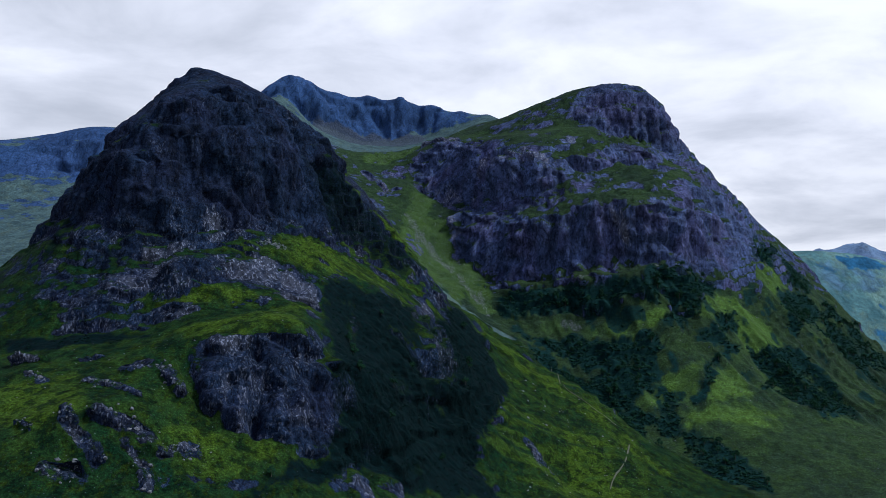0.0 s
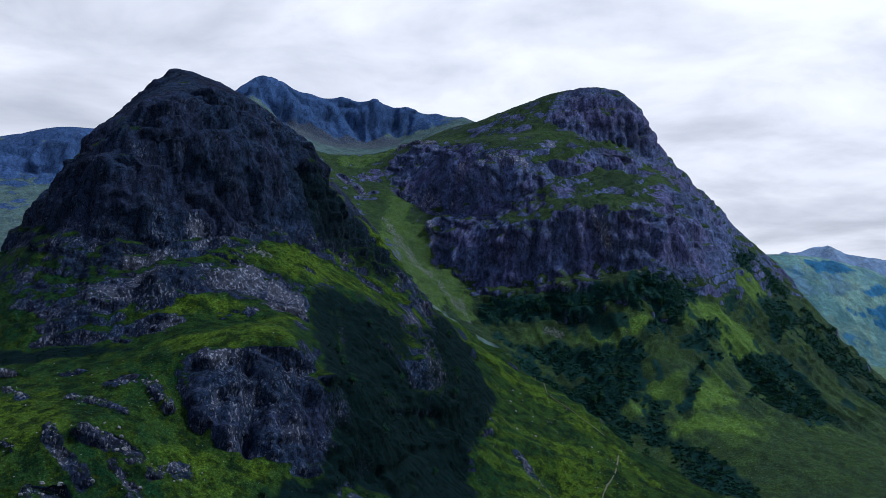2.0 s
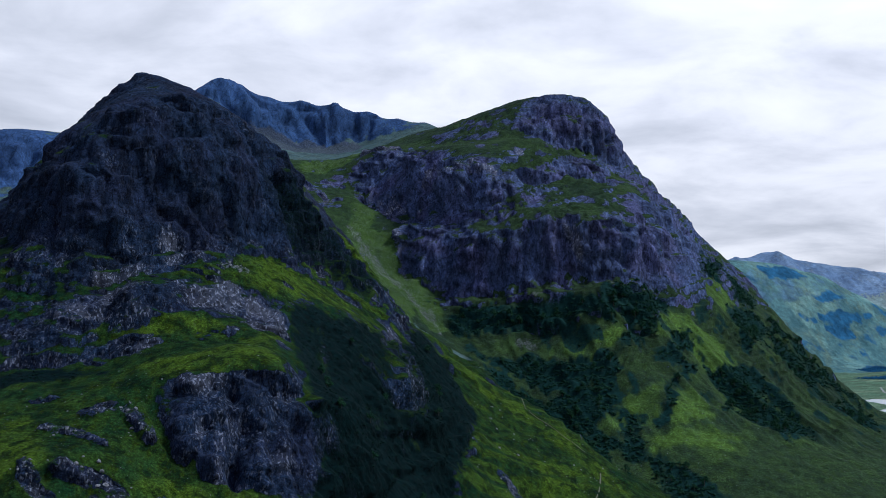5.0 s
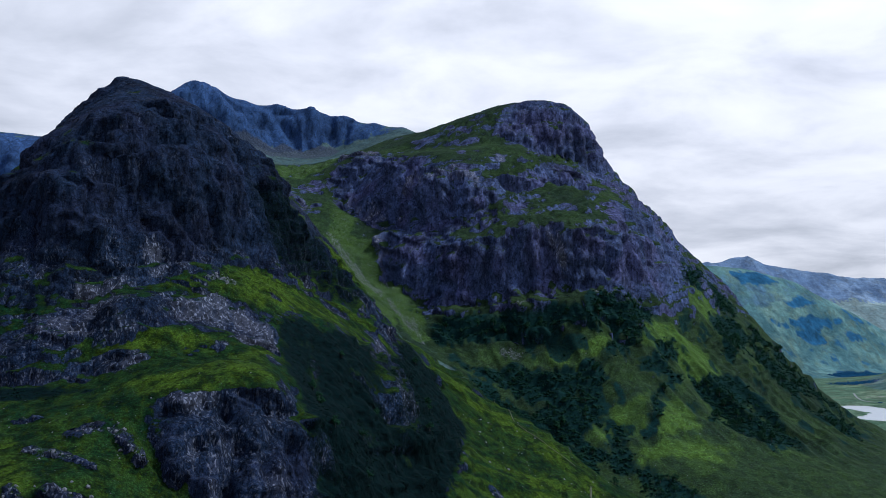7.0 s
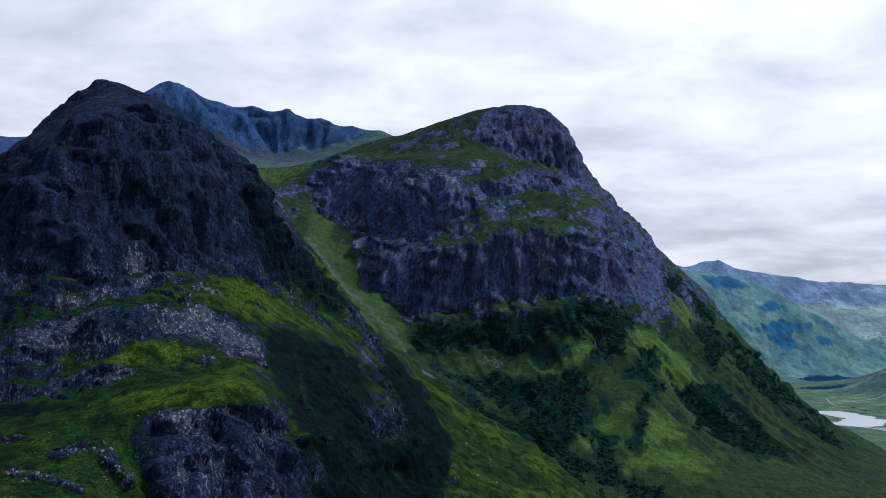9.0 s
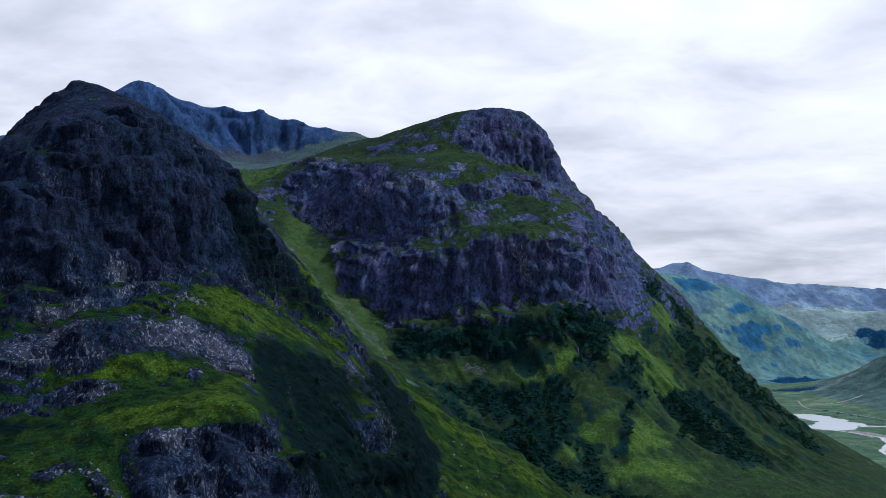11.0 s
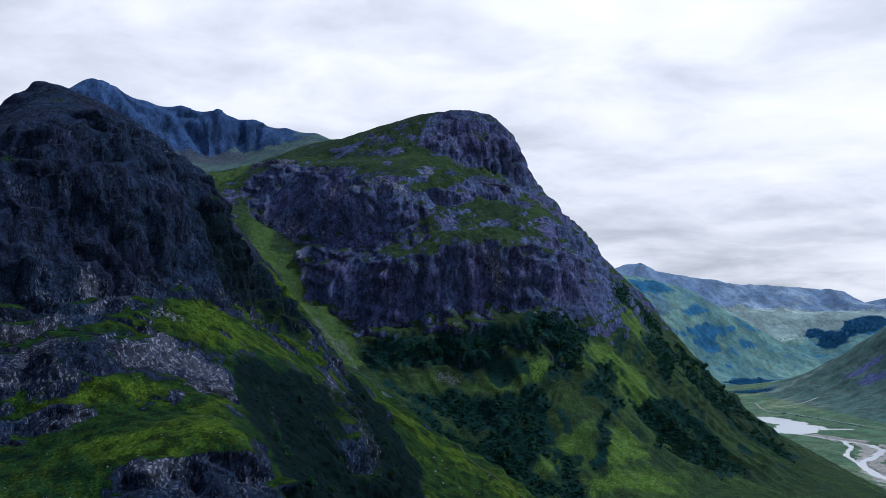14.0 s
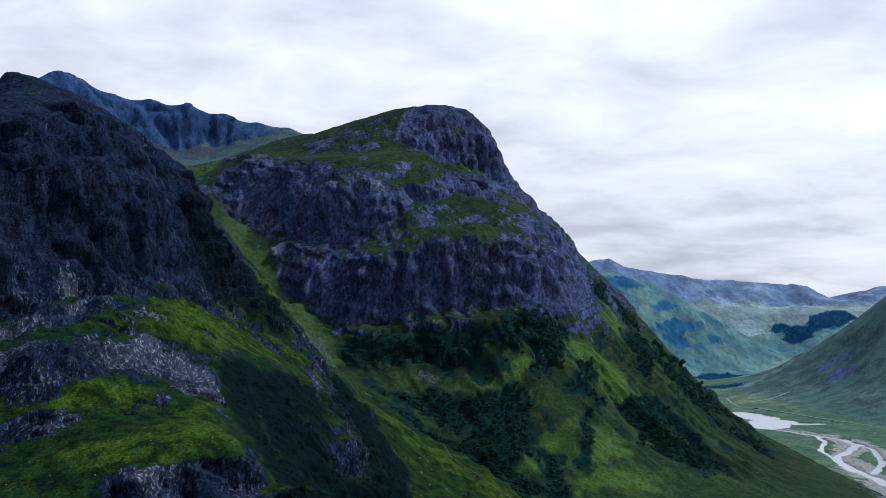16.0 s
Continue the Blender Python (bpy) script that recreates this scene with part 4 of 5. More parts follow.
    join(sc, 0, sc2, "Fac")
    col = mix((sc2, "Color"), col, rubble)
    thick = add("ShaderNodeAttribute", attribute_name="scrub")
    leaf = noise(0.22, 6.0, 0.75)
    brush = mix(steps(leaf, [(0.36, grey(0.0)), (0.66, grey(1.0))]), tuple(0.55 * c for c in scrub), tuple(1.7 * c for c in scrub))
    th = add("ShaderNodeMath", operation="ADD")
    join(thick, "Fac", th, 0)
    join(amp, 0, th, 1)
    th2 = ramp(add, [(0.28, grey(0.0)), (0.72, grey(1.0))] if k > 0.2 else [(0.28, grey(0.0)), (0.68, grey(0.95))])
    join(th, 0, th2, "Fac")
    col = mix((th2, "Color"), col, brush)
    join(col[0], col[1], bsdf, "Base Color")
    flute = noise(0.20, 8.0, 0.70, (1.0, 1.0, 0.35), 0.4)
    lip = noise(0.16, 7.0, 0.70, (0.7, 0.7, 1.4), 0.9)
    sums = add("ShaderNodeMath", operation="ADD")
    join(flute, "Fac", sums, 0)
    if k == 1.0:
        join(lip, "Fac", sums, 1)
    bump = add("ShaderNodeBump", {"Strength": 0.9 if k > 0.2 else 0.5, "Distance": 2.2 / k})
    join(sums, 0, bump, "Height")
    if k == 1.0:
        rough = add("ShaderNodeMath", {1: 0.60, 2: 0.4}, operation="MULTIPLY_ADD")
        join(cut, "Color", rough, 0)
        join(rough, 0, bump, "Strength")
    join(bump, 0, bsdf, "Normal")
    join(bsdf, 0, out, "Surface")
    return m


# Shade of the near face is put into darker, bluer base colours.
NEAR_GROUND = ground_material("shade_tinted_crag_and_turf", (0.0048, 0.0225, 0.0105), (0.042, 0.071, 0.004), (0.0082, 0.0150, 0.0350), (0.20, 0.22, 0.31), (0.0011, 0.0050, 0.0060))
# The blue of shade is put into these colours as well.
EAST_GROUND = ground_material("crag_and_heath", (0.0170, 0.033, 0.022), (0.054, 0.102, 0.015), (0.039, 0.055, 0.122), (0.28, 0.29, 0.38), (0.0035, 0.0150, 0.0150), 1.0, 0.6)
# Blue of haze and shade is put into this ridge's base colours.
BACK_GROUND = ground_material("blue_tinted_high_crag", (0.055, 0.095, 0.110), (0.105, 0.145, 0.120), (0.025, 0.052, 0.132), (0.105, 0.130, 0.190), (0.02, 0.035, 0.04), 0.4)
GLEN_GROUND = ground_material("glen_turf", (0.075, 0.145, 0.095), (0.140, 0.170, 0.115), (0.14, 0.15, 0.19), (0.66, 0.63, 0.64), (0.020, 0.050, 0.060), 0.3)
# Haze over this hillside is put into its colours, paler and bluer.
HEATH_GROUND = ground_material("hazed_heather_moor", (0.060, 0.122, 0.120), (0.140, 0.172, 0.160), (0.080, 0.092, 0.190), (0.30, 0.30, 0.38), (0.048, 0.062, 0.140), 0.3)
# Haze is put into these base colours: paler and bluer with distance.
FAR_GROUND = ground_material("hazed_moor", (0.068, 0.158, 0.190), (0.160, 0.238, 0.195), (0.075, 0.150, 0.230), (0.18, 0.24, 0.32), (0.014, 0.060, 0.130), 0.12)
SIDE_GROUND = ground_material("hazed_pasture", (0.185, 0.262, 0.285), (0.255, 0.312, 0.310), (0.200, 0.260, 0.340), (0.30, 0.34, 0.40), (0.018, 0.080, 0.185), 0.12)
RIDGE_GROUND = ground_material("hazed_ridge", (0.110, 0.175, 0.310), (0.190, 0.245, 0.320), (0.085, 0.145, 0.310), (0.32, 0.38, 0.50), (0.020, 0.085, 0.185), 0.12)


def plain_material(name, colour, rough=0.8, spread=0.35, scale=1.0):
    m = bpy.data.materials.new(name)
    m.use_nodes = True
    add, join = nodes_of(m.node_tree)
    out = add("ShaderNodeOutputMaterial")
    bsdf = add("ShaderNodeBsdfPrincipled", {"Roughness": rough, "Specular IOR Level": 0.2})
    where = add("ShaderNodeNewGeometry")
    n = add("ShaderNodeTexNoise", {"Scale": scale, "Detail": 5.0, "Roughness": 0.65})
    join(where, "Position", n, "Vector")
    r = ramp(add, [(0.3, tuple(c * (1 - spread) for c in colour)), (0.7, tuple(c * (1 + spread) for c in colour))])
    join(n, "Fac", r, "Fac")
    join(r, "Color", bsdf, "Base Color")
    join(bsdf, 0, out, "Surface")
    return m


# ---------------------------------------------------------------- ground


def spread_grid(a, b, first, last):
    """Steps that grow from first to last."""
    out, v = [a], a
    while v < b:
        v += first + (last - first) * (v - a) / (b - a)
        out.append(v)
    return np.array(out)


def ground_tile(name, xs, ys, keep, material, label, fine=True, under=0.0):
    """One piece of the ground; with under, a hem of that width runs on below its neighbours."""
    gx, gy = np.meshgrid(xs, ys)
    px, py, pz = land(gx, gy, fine)
    use = keep(gx, gy, 0.0)
    if under:
        hem = keep(gx, gy, under) & ~use
        pz = pz - 1.6 * hem
        use = use | hem
    v = np.stack([px, py, pz], -1).astype(np.float32)
    du, dv = np.gradient(v, axis=1), np.gradient(v, axis=0)
    nrm = np.cross(du, dv)
    up = nrm[..., 2] / np.maximum(np.linalg.norm(nrm, axis=-1), 1e-6)
    blur = up.copy()
    for _ in range(2):
        blur[1:-1, 1:-1] = (blur[1:-1, 1:-1] * 2 + blur[:-2, 1:-1] + blur[2:, 1:-1] + blur[1:-1, :-2] + blur[1:-1, 2:]) / 6
    patch = 0.14 * fractal(gx / 70, gy / 70, seed=80, octaves=3) + 0.13 * fractal(gx / 8, gy / 8, seed=84, octaves=3)
    patch = patch - 0.24 * smooth(0.22, 0.45, fractal(gx / 26, gy / 34, seed=88, octaves=4)) * smooth(15, 50, pz) * np.maximum(smooth(1150, 1080, gy), smooth(230, 270, pz)) * smooth(2300, 2000, gy)
    patch = patch + 0.22 * smooth(0.05, 0.45, fractal(gx / 30, pz / 6.5, gy / 60, seed=110, octaves=3)) * smooth(2300, 2000, gy)
    patch = patch + smooth(-420, -480, gx) * smooth(1330, 1450, gy) * 0.45 * fractal(gx / 70, gy / 70, pz / 30, seed=118, octaves=4)
    high_east = smooth(1280, 1380, gy) * smooth(220, 270, pz) * smooth(2050, 1950, gy)
    patch = patch + high_east * (0.20 * fractal(gx / 48, gy / 48, pz / 30, seed=112, octaves=4) + 0.30 * fractal(gx / 26, pz / 8, gy / 44, seed=114, octaves=3))
    # slanting rock ribs and grass runnels down the near mountain's flank
    flank = smooth(-150, -90, gx) * smooth(220, 150, gx) * smooth(840, 890, gy) * smooth(1240, 1160, gy)
    runnel = fractal((0.93 * gx + 0.37 * gy) / 85, (0.93 * gy - 0.37 * gx) / 8.5, seed=116, octaves=3)
    patch = patch + 0.55 * flank * runnel
    far = gy.max() > 2600
    crag, scrub = band(ROCK_BANDS, gx, gy), brush_cover(gx, gy, pz)
    turf, rock = zone(NEAR_TURF + EAST_TURF, gx, gy), zone(NEAR_ROCK + EAST_ROCK, gx, gy, 3.0, 6.0, 1.0, 192)
    bench = zone([EAST_TURF_GULLY, EAST_TURF_GULLY_LOW, EAST_TURF_BENCH, EAST_TURF_BENCH_LOW, EAST_TURF_APRON, EAST_TURF_CROWN_SIDE], gx, gy, 8.0, 10.0)
    bare = smooth(0.82, 0.44, 0.5 * up + 0.5 * blur + patch + (0.34 - 0.27 * bench) * turf + 0.16 * band(EAST_LEDGES, gx, gy, 0.9, 92) + 0.16 * scrub - 0.14 * crag - (0.16 - 0.10 * high_east) * rock + turf_bias(gx, gy, pz))
    bare = np.maximum(bare, 0.66 * band(OUTCROPS, gx, gy, 1.3, 96) + 0.35 * fractal(gx / 5, gy / 5, seed=98, octaves=3) * band(OUTCROPS, gx, gy))
    scrub = np.clip(scrub * (1 - 0.45 * np.maximum(crag, rock)), 0, 1)
    tufts = fractal(gx / 14, gy / 22, seed=99, octaves=3)
    lush_lit = np.maximum(zone(NEAR_LUSH_LIT + EAST_LUSH_LIT, gx, gy, 6.0, 12.0, 1.0, 194), 0.60 * zone([EAST_TURF_GULLY, EAST_TURF_CORRIE, EAST_TURF_GULLY_LOW], gx, gy)) * (0.85 + 0.6 * tufts) + 0.30 * turf * (1 - bench) * smooth(-0.1, 0.4, tufts) * (1 - smooth(1280, 1360, gy) * smooth(200, 250, pz))
    lush_lit = np.clip(lush_lit + 0.6 * flank * smooth(0.05, 0.35, runnel) - 0.5 * flank * smooth(0.0, -0.3, runnel) + (0.0 if not far else smooth(0.0, 0.5, fractal(gx / 160, gy / 90, seed=97, octaves=4))), 0, 1)
    scree = np.maximum(0.36 * zone([EAST_TURF_GULLY, EAST_TURF_CORRIE, EAST_TURF_GULLY_LOW], gx, gy, 8.0, 12.0), 0.50 * band(SCREE, gx, gy, 1.5, 140)) + 0.9 * band(BACK_SCREE, gx, gy) + band(GRAVEL_BANDS, gx, gy, 0.8, 164)
    pale = np.max([zone(NEAR_PALE + EAST_PALE, gx, gy, 4.0, 8.0, 1.0, 196), band(OUTCROPS, gx, gy), 0.8 * band(CORRIE_SLABS, gx, gy),
                   0.5 * smooth(295, 250, pz) * smooth(1200, 1120, gy)], 0) * bare
    h, w = gx.shape
    cell = use[:-1, :-1] | use[1:, :-1] | use[:-1, 1:] | use[1:, 1:]
    idx = np.arange(h * w).reshape(h, w)
    quads = np.stack([idx[:-1, :-1], idx[:-1, 1:], idx[1:, 1:], idx[1:, :-1]], -1)[cell]
    used = np.unique(quads)
    back = np.full(h * w, -1)
    back[used] = np.arange(len(used))
    quads = back[quads]
    me = bpy.data.meshes.new(name)
    me.vertices.add(len(used))
    me.vertices.foreach_set("co", v.reshape(-1, 3)[used].ravel())
    me.loops.add(quads.size)
    me.loops.foreach_set("vertex_index", quads.ravel().astype(np.int32))
    me.polygons.add(len(quads))
    me.polygons.foreach_set("loop_start", np.arange(0, quads.size, 4, dtype=np.int32))
    me.polygons.foreach_set("use_smooth", np.ones(len(quads), dtype=bool))
    for key, val in (("bare", bare), ("scree", scree), ("scrub", scrub), ("lush_lit", lush_lit), ("pale", pale)):
        at = me.attributes.new(key, "FLOAT", "POINT")
        at.data.foreach_set("value", val.ravel()[used].astype(np.float32))
    me.materials.append(material)
    me.update(calc_edges=True)
    return tagged(new(name, me), label, "mountain")


def turf_bias(x, y, z):
    """Above 0 where turf holds on although it is steep, below 0 where bare rock reaches further."""
    b = 0.10 * smooth(140, 40, along(NEAR_GRASS_RIDGE, x, y)[0])
    b = b + 0.26 * smooth(235, 190, z) * smooth(1180, 1260, y)
    b = b - (0.30 + 0.25 * smooth(360, 400, z)) * smooth(255, 300, z) * smooth(1180, 1110, y)
    b = b - 0.35 * smooth(575, 610, z) * smooth(2040, 2100, y)
    b = b - 0.25 * band(KNOLL_CRAG, x, y)
    b = b - 0.38 * smooth(-420, -520, x) * smooth(400, 460, z)
    b = b - 0.08 * smooth(250, 190, z) * smooth(780, 820, y) * smooth(1000, 900, y)
    return b - 0.05 * smooth(250, 330, z) * smooth(1250, 1400, y) * smooth(1950, 1850, y) * smooth(-60, 60, x)


def brush_cover(x, y, z):
    """Where bracken, heather and low trees darken the slopes."""
    grain = 0.55 * fractal(x / 20, y / 34, seed=120, octaves=4) + 0.35 * fractal(x / 60, y / 80, seed=126, octaves=2)
    c = zone(EAST_SCRUB, x, y, 7.0, 13.0, 1.0, 198) * smooth(-0.55, 0.05, grain)
    c = np.maximum(c, zone(NEAR_SCRUB[:2], x, y, 6.0, 8.0, 1.0, 198) * smooth(-0.75, -0.05, grain))
    c = np.maximum(c, 0.62 * zone(NEAR_SCRUB[2:], x, y, 8.0, 12.0, 1.0, 198))
    streak = smooth(0.20, 0.46, fractal(x / 26, y / 36, seed=130, octaves=5)) * smooth(1160, 1230, y) * smooth(260, 200, z) * smooth(10, 40, z) * smooth(900, 800, x)
    c = np.maximum(c, 0.7 * streak)
    if y.max() > 2200:
        c = np.maximum(c, zone(FAR_DARK + FAR_WOOD + HEATHER, x, y, 10.0, 22.0, 4.0, 199))
        copse = smooth(0.22, 0.52, fractal(x / 62, y / 26, seed=134, octaves=6)) * smooth(2960, 3060, y) * smooth(3800, 3700, y) * smooth(8, 25, z)
        c = np.maximum(c, 0.6 * copse)
    return np.maximum(c, band(VALLEY_WOOD, x, y, 0.8, 121))


DIVIDE = [(400, 800), (340, 940), (300, 1040), (240, 1130), (180, 1210), (130, 1270), (95, 1340), (0, 1400), (-120, 1500), (-230, 1700), (-250, 1900), (-100, 2010), (100, 2050), (300, 2130), (420, 2200)]


def side_of(line, x, y):
    """Signed distance from a line on the plan: above 0 on its left."""
    d, s = along(line, x, y)
    return np.where(s > 0, d, -d)


RIGHT_EDGE = RIGHT_FOOT + [(1900, 2960)]


def near_zone(x, y, hem):
    return (side_of(DIVIDE, x, y) > -hem) & (y < 1330) & (x > -560)


def east_zone(x, y, hem):
    return (side_of(DIVIDE, x, y) < hem) & (side_of(VALLEY_EDGE, x, y) > -hem) & (y < 2140)


def back_zone(x, y, hem):
    return (side_of(DIVIDE, x, y) > -hem) & ((y >= 1330 - hem) | (x <= -560 + hem))


def valley_zone(x, y, hem):
    return (side_of(VALLEY_EDGE, x, y) < hem) & (side_of(RIGHT_EDGE, x, y) > -hem) & (y < 2975)


def right_zone(x, y, hem):
    return (side_of(RIGHT_EDGE, x, y) < hem) & (y < 2975)


def green_zone(x, y, hem):
    return (y >= 2960 - hem) & (y < 3790)


def side_zone(x, y, hem):
    return (y >= 3780 - hem) & (y < 4060)


def ridge_zone(x, y, hem):
    return y >= 4050 - hem


ground_tile("mountain_near", np.arange(-570, 420, 1.45), spread_grid(530, 1340, 0.95, 1.7), near_zone, NEAR_GROUND, "steep crag, coloured dark for shade, with grassy ledges above a rocky knoll")
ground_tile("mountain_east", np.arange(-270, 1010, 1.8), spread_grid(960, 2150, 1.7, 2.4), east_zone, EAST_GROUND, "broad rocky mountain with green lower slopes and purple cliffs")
ground_tile("mountain_back", np.arange(-1280, 440, 4.5), spread_grid(470, 2520, 6.0, 4.0), back_zone, BACK_GROUND, "high rock ridge, tinted bluish for haze and shade, with fluted buttresses over a corrie", fine=False, under=14.0)
ground_tile("glen_floor", np.arange(240, 1920, 4.5), spread_grid(650, 2990, 4.0, 9.0), valley_zone, GLEN_GROUND, "flat green floor of the glen beside the river", fine=False, under=16.0)
ground_tile("hill_right", np.arange(1020, 2600, 7.0), spread_grid(1200, 2990, 8.0, 8.0), right_zone, HEATH_GROUND, "brown and purple heather hillside, paled and blued for haze, above the road", fine=False)
ground_tile("hill_green", np.arange(900, 3880, 11.0), spread_grid(2940, 3800, 8.0, 11.0), green_zone, FAR_GROUND, "distant hill, tinted blue-green for haze, with dark wooded patches", fine=False)
ground_tile("hill_pale", np.arange(1200, 3880, 12.0), spread_grid(3770, 4070, 10.0, 12.0), side_zone, SIDE_GROUND, "hill paled for haze, with a dark plantation down the glen", fine=False)
ground_tile("ridge_far", np.arange(1200, 3880, 13.0), spread_grid(4040, 4860, 11.0, 16.0), ridge_zone, RIDGE_GROUND, "mountain ridge on the horizon, tinted pale blue for haze", fine=False)


def flat_sheet(name, outline, z, material, label, kind="structure", category=""):
    bm = bmesh.new()
    bm.faces.new([bm.verts.new((x, y, z)) for x, y in outline])
    me = bpy.data.meshes.new(name)
    bm.to_mesh(me)
    bm.free()
    me.materials.append(material)
    return tagged(new(name, me), label, category, kind=kind)


FLOOR_TURF = plain_material("glen_floor_turf", (0.10, 0.13, 0.06), 0.9, 0.4, 0.02)
flat_sheet("ground", [(-15000, -15000), (15000, -15000), (15000, 15000), (-15000, 15000)], -14.0, FLOOR_TURF, "flat green floor of the glen")

WATER = bpy.data.materials.new("still_water")
WATER.use_nodes = True
add, join = nodes_of(WATER.node_tree)
_out = add("ShaderNodeOutputMaterial")
# Reflected sky is put into the base colour, so the water is pale.
_b = add("ShaderNodeBsdfPrincipled", {"Base Color": (0.34, 0.36, 0.39, 1.0), "Roughness": 0.25, "IOR": 1.33, "Specular IOR Level": 1.0})
_w = add("ShaderNodeNewGeometry")
_n = add("ShaderNodeTexNoise", {"Scale": 0.25, "Detail": 3.0})
_p = add("ShaderNodeBump", {"Strength": 0.5, "Distance": 0.5})
join(_w, "Position", _n, "Vector")
join(_n, "Fac", _p, "Height")
join(_p, 0, _b, "Normal")
join(_b, 0, _out, "Surface")
GRAVEL = plain_material("river_gravel", (0.30, 0.29, 0.29), 0.9, 0.4, 0.10)
ASPHALT = plain_material("road_asphalt", (0.16, 0.165, 0.175), 0.85, 0.15, 0.5)


def curved(pts, closed=False, step=6.0):
    """A smooth line through the given places."""
    p = np.array(pts, float)
    n, out = len(p), []
    for k in range(n if closed else n - 1):
        if closed:
            a, q, c, d = p[k - 1], p[k], p[(k + 1) % n], p[(k + 2) % n]
        else:
            a, q, c, d = p[max(k - 1, 0)], p[k], p[k + 1], p[min(k + 2, n - 1)]
        for t in np.linspace(0, 1, max(2, int(np.linalg.norm(c - q) / step)), endpoint=False):
            out.append(0.5 * ((2 * q) + (c - a) * t + (2 * a - 5 * q + 4 * c - d) * t * t + (3 * q - a - 3 * c + d) * t ** 3))
    if not closed:
        out.append(p[-1])
    return np.array(out)


def ribbon(name, pts, width, rise, material, label, kind="structure", ragged=0.0):
    """A strip laid on the ground along a line, with a little thickness."""
    p = curved(pts)
    d = np.gradient(p, axis=0)
    s = np.stack([-d[:, 1], d[:, 0]], 1) / np.linalg.norm(d, axis=1)[:, None]
    wide = width * (1 + ragged * fractal(p[:, 0] / 30, p[:, 1] / 30, seed=95, octaves=2))[:, None]
    rows = []
    for k in (-0.5, 0.5):
        q = p + k * wide * s
        lx, ly, lz = land(q[:, 0], q[:, 1], False)
        rows.append(np.stack([q[:, 0], q[:, 1], lz + rise], 1))
    bm = bmesh.new()
    a = [bm.verts.new(v) for v in rows[0]]
    c = [bm.verts.new(v) for v in rows[1]]
    al = [bm.verts.new(v - np.array([0, 0, rise + 0.6])) for v in rows[0]]
    cl = [bm.verts.new(v - np.array([0, 0, rise + 0.6])) for v in rows[1]]
    for k in range(len(a) - 1):
        bm.faces.new((a[k], a[k + 1], c[k + 1], c[k]))
        bm.faces.new((al[k], al[k + 1], a[k + 1], a[k]))
        bm.faces.new((c[k], c[k + 1], cl[k + 1], cl[k]))
    bmesh.ops.recalc_face_normals(bm, faces=bm.faces)
    me = bpy.data.meshes.new(name)
    bm.to_mesh(me)
    bm.free()
    me.materials.append(material)
    return tagged(new(name, me), label, kind=kind)


flat_sheet("water", [(800, 1300), (880, 1290), (1180, 1700), (1240, 2280), (1010, 2280), (880, 1800)], 0.0, WATER, "still loch and braided river in the glen, coloured pale for reflected sky")
ribbon("road", [(1250, 2420), (1175, 2250), (1194, 2178), (1203, 2079), (1206, 1986), (1213, 1910), (1222, 1808), (1200, 1650)], 4.0, 0.4, ASPHALT, "pale two-lane road along the foot of the hill")
ribbon("track", [(1225, 2322), (1287, 2328), (1352, 2353), (1400, 2370)], 2.5, 0.6, GRAVEL, "narrow pale track across the lower hillside")
EARTH = plain_material("trodden_earth", (0.055, 0.060, 0.045), 0.9, 0.4, 0.6)
ribbon("footpath", [(138, 1280), (130, 1122), (134, 1109), (161, 1091), (180, 1075), (194, 1062), (193, 1043), (180, 1000), (163, 967), (157, 950)], 0.9, 0.5, EARTH, "worn pale footpath on the grassy ridge", ragged=0.6)

# ---------------------------------------------------------------- trees, scrub and boulders
BARK = plain_material("grey_bark", (0.05, 0.045, 0.04), 0.9, 0.4, 2.0)


def leaf_material(name, colour):
    m = bpy.data.materials.new(name)
    m.use_nodes = True
    add, join = nodes_of(m.node_tree)
    out = add("ShaderNodeOutputMaterial")
    bsdf = add("ShaderNodeBsdfPrincipled", {"Roughness": 0.9, "Specular IOR Level": 0.03})
    geo = add("ShaderNodeNewGeometry")
    r = ramp(add, [(0.0, tuple(0.65 * c for c in colour)), (0.6, colour), (1.0, (colour[0] * 1.7, colour[1] * 1.5, colour[2] * 1.2))])
    join(geo, "Random Per Island", r, "Fac")
    join(r, "Color", bsdf, "Base Color")
    join(bsdf, 0, out, "Surface")
    return m


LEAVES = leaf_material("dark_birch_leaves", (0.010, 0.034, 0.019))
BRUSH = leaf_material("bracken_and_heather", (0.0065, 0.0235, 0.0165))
BOULDER_STONE = plain_material("weathered_stone", (0.10, 0.105, 0.13), 0.9, 0.5, 0.8)
rng = np.random.default_rng(7)

KNOBS = np.array([(1, 0, 0), (-1, 0, 0), (0, 1, 0), (0, -1, 0), (0, 0, 1), (0, 0, -1)], float)
KNOB_FACES = np.array([(0, 2, 4), (2, 1, 4), (1, 3, 4), (3, 0, 4), (2, 0, 5), (1, 2, 5), (3, 1, 5), (0, 3, 5)])


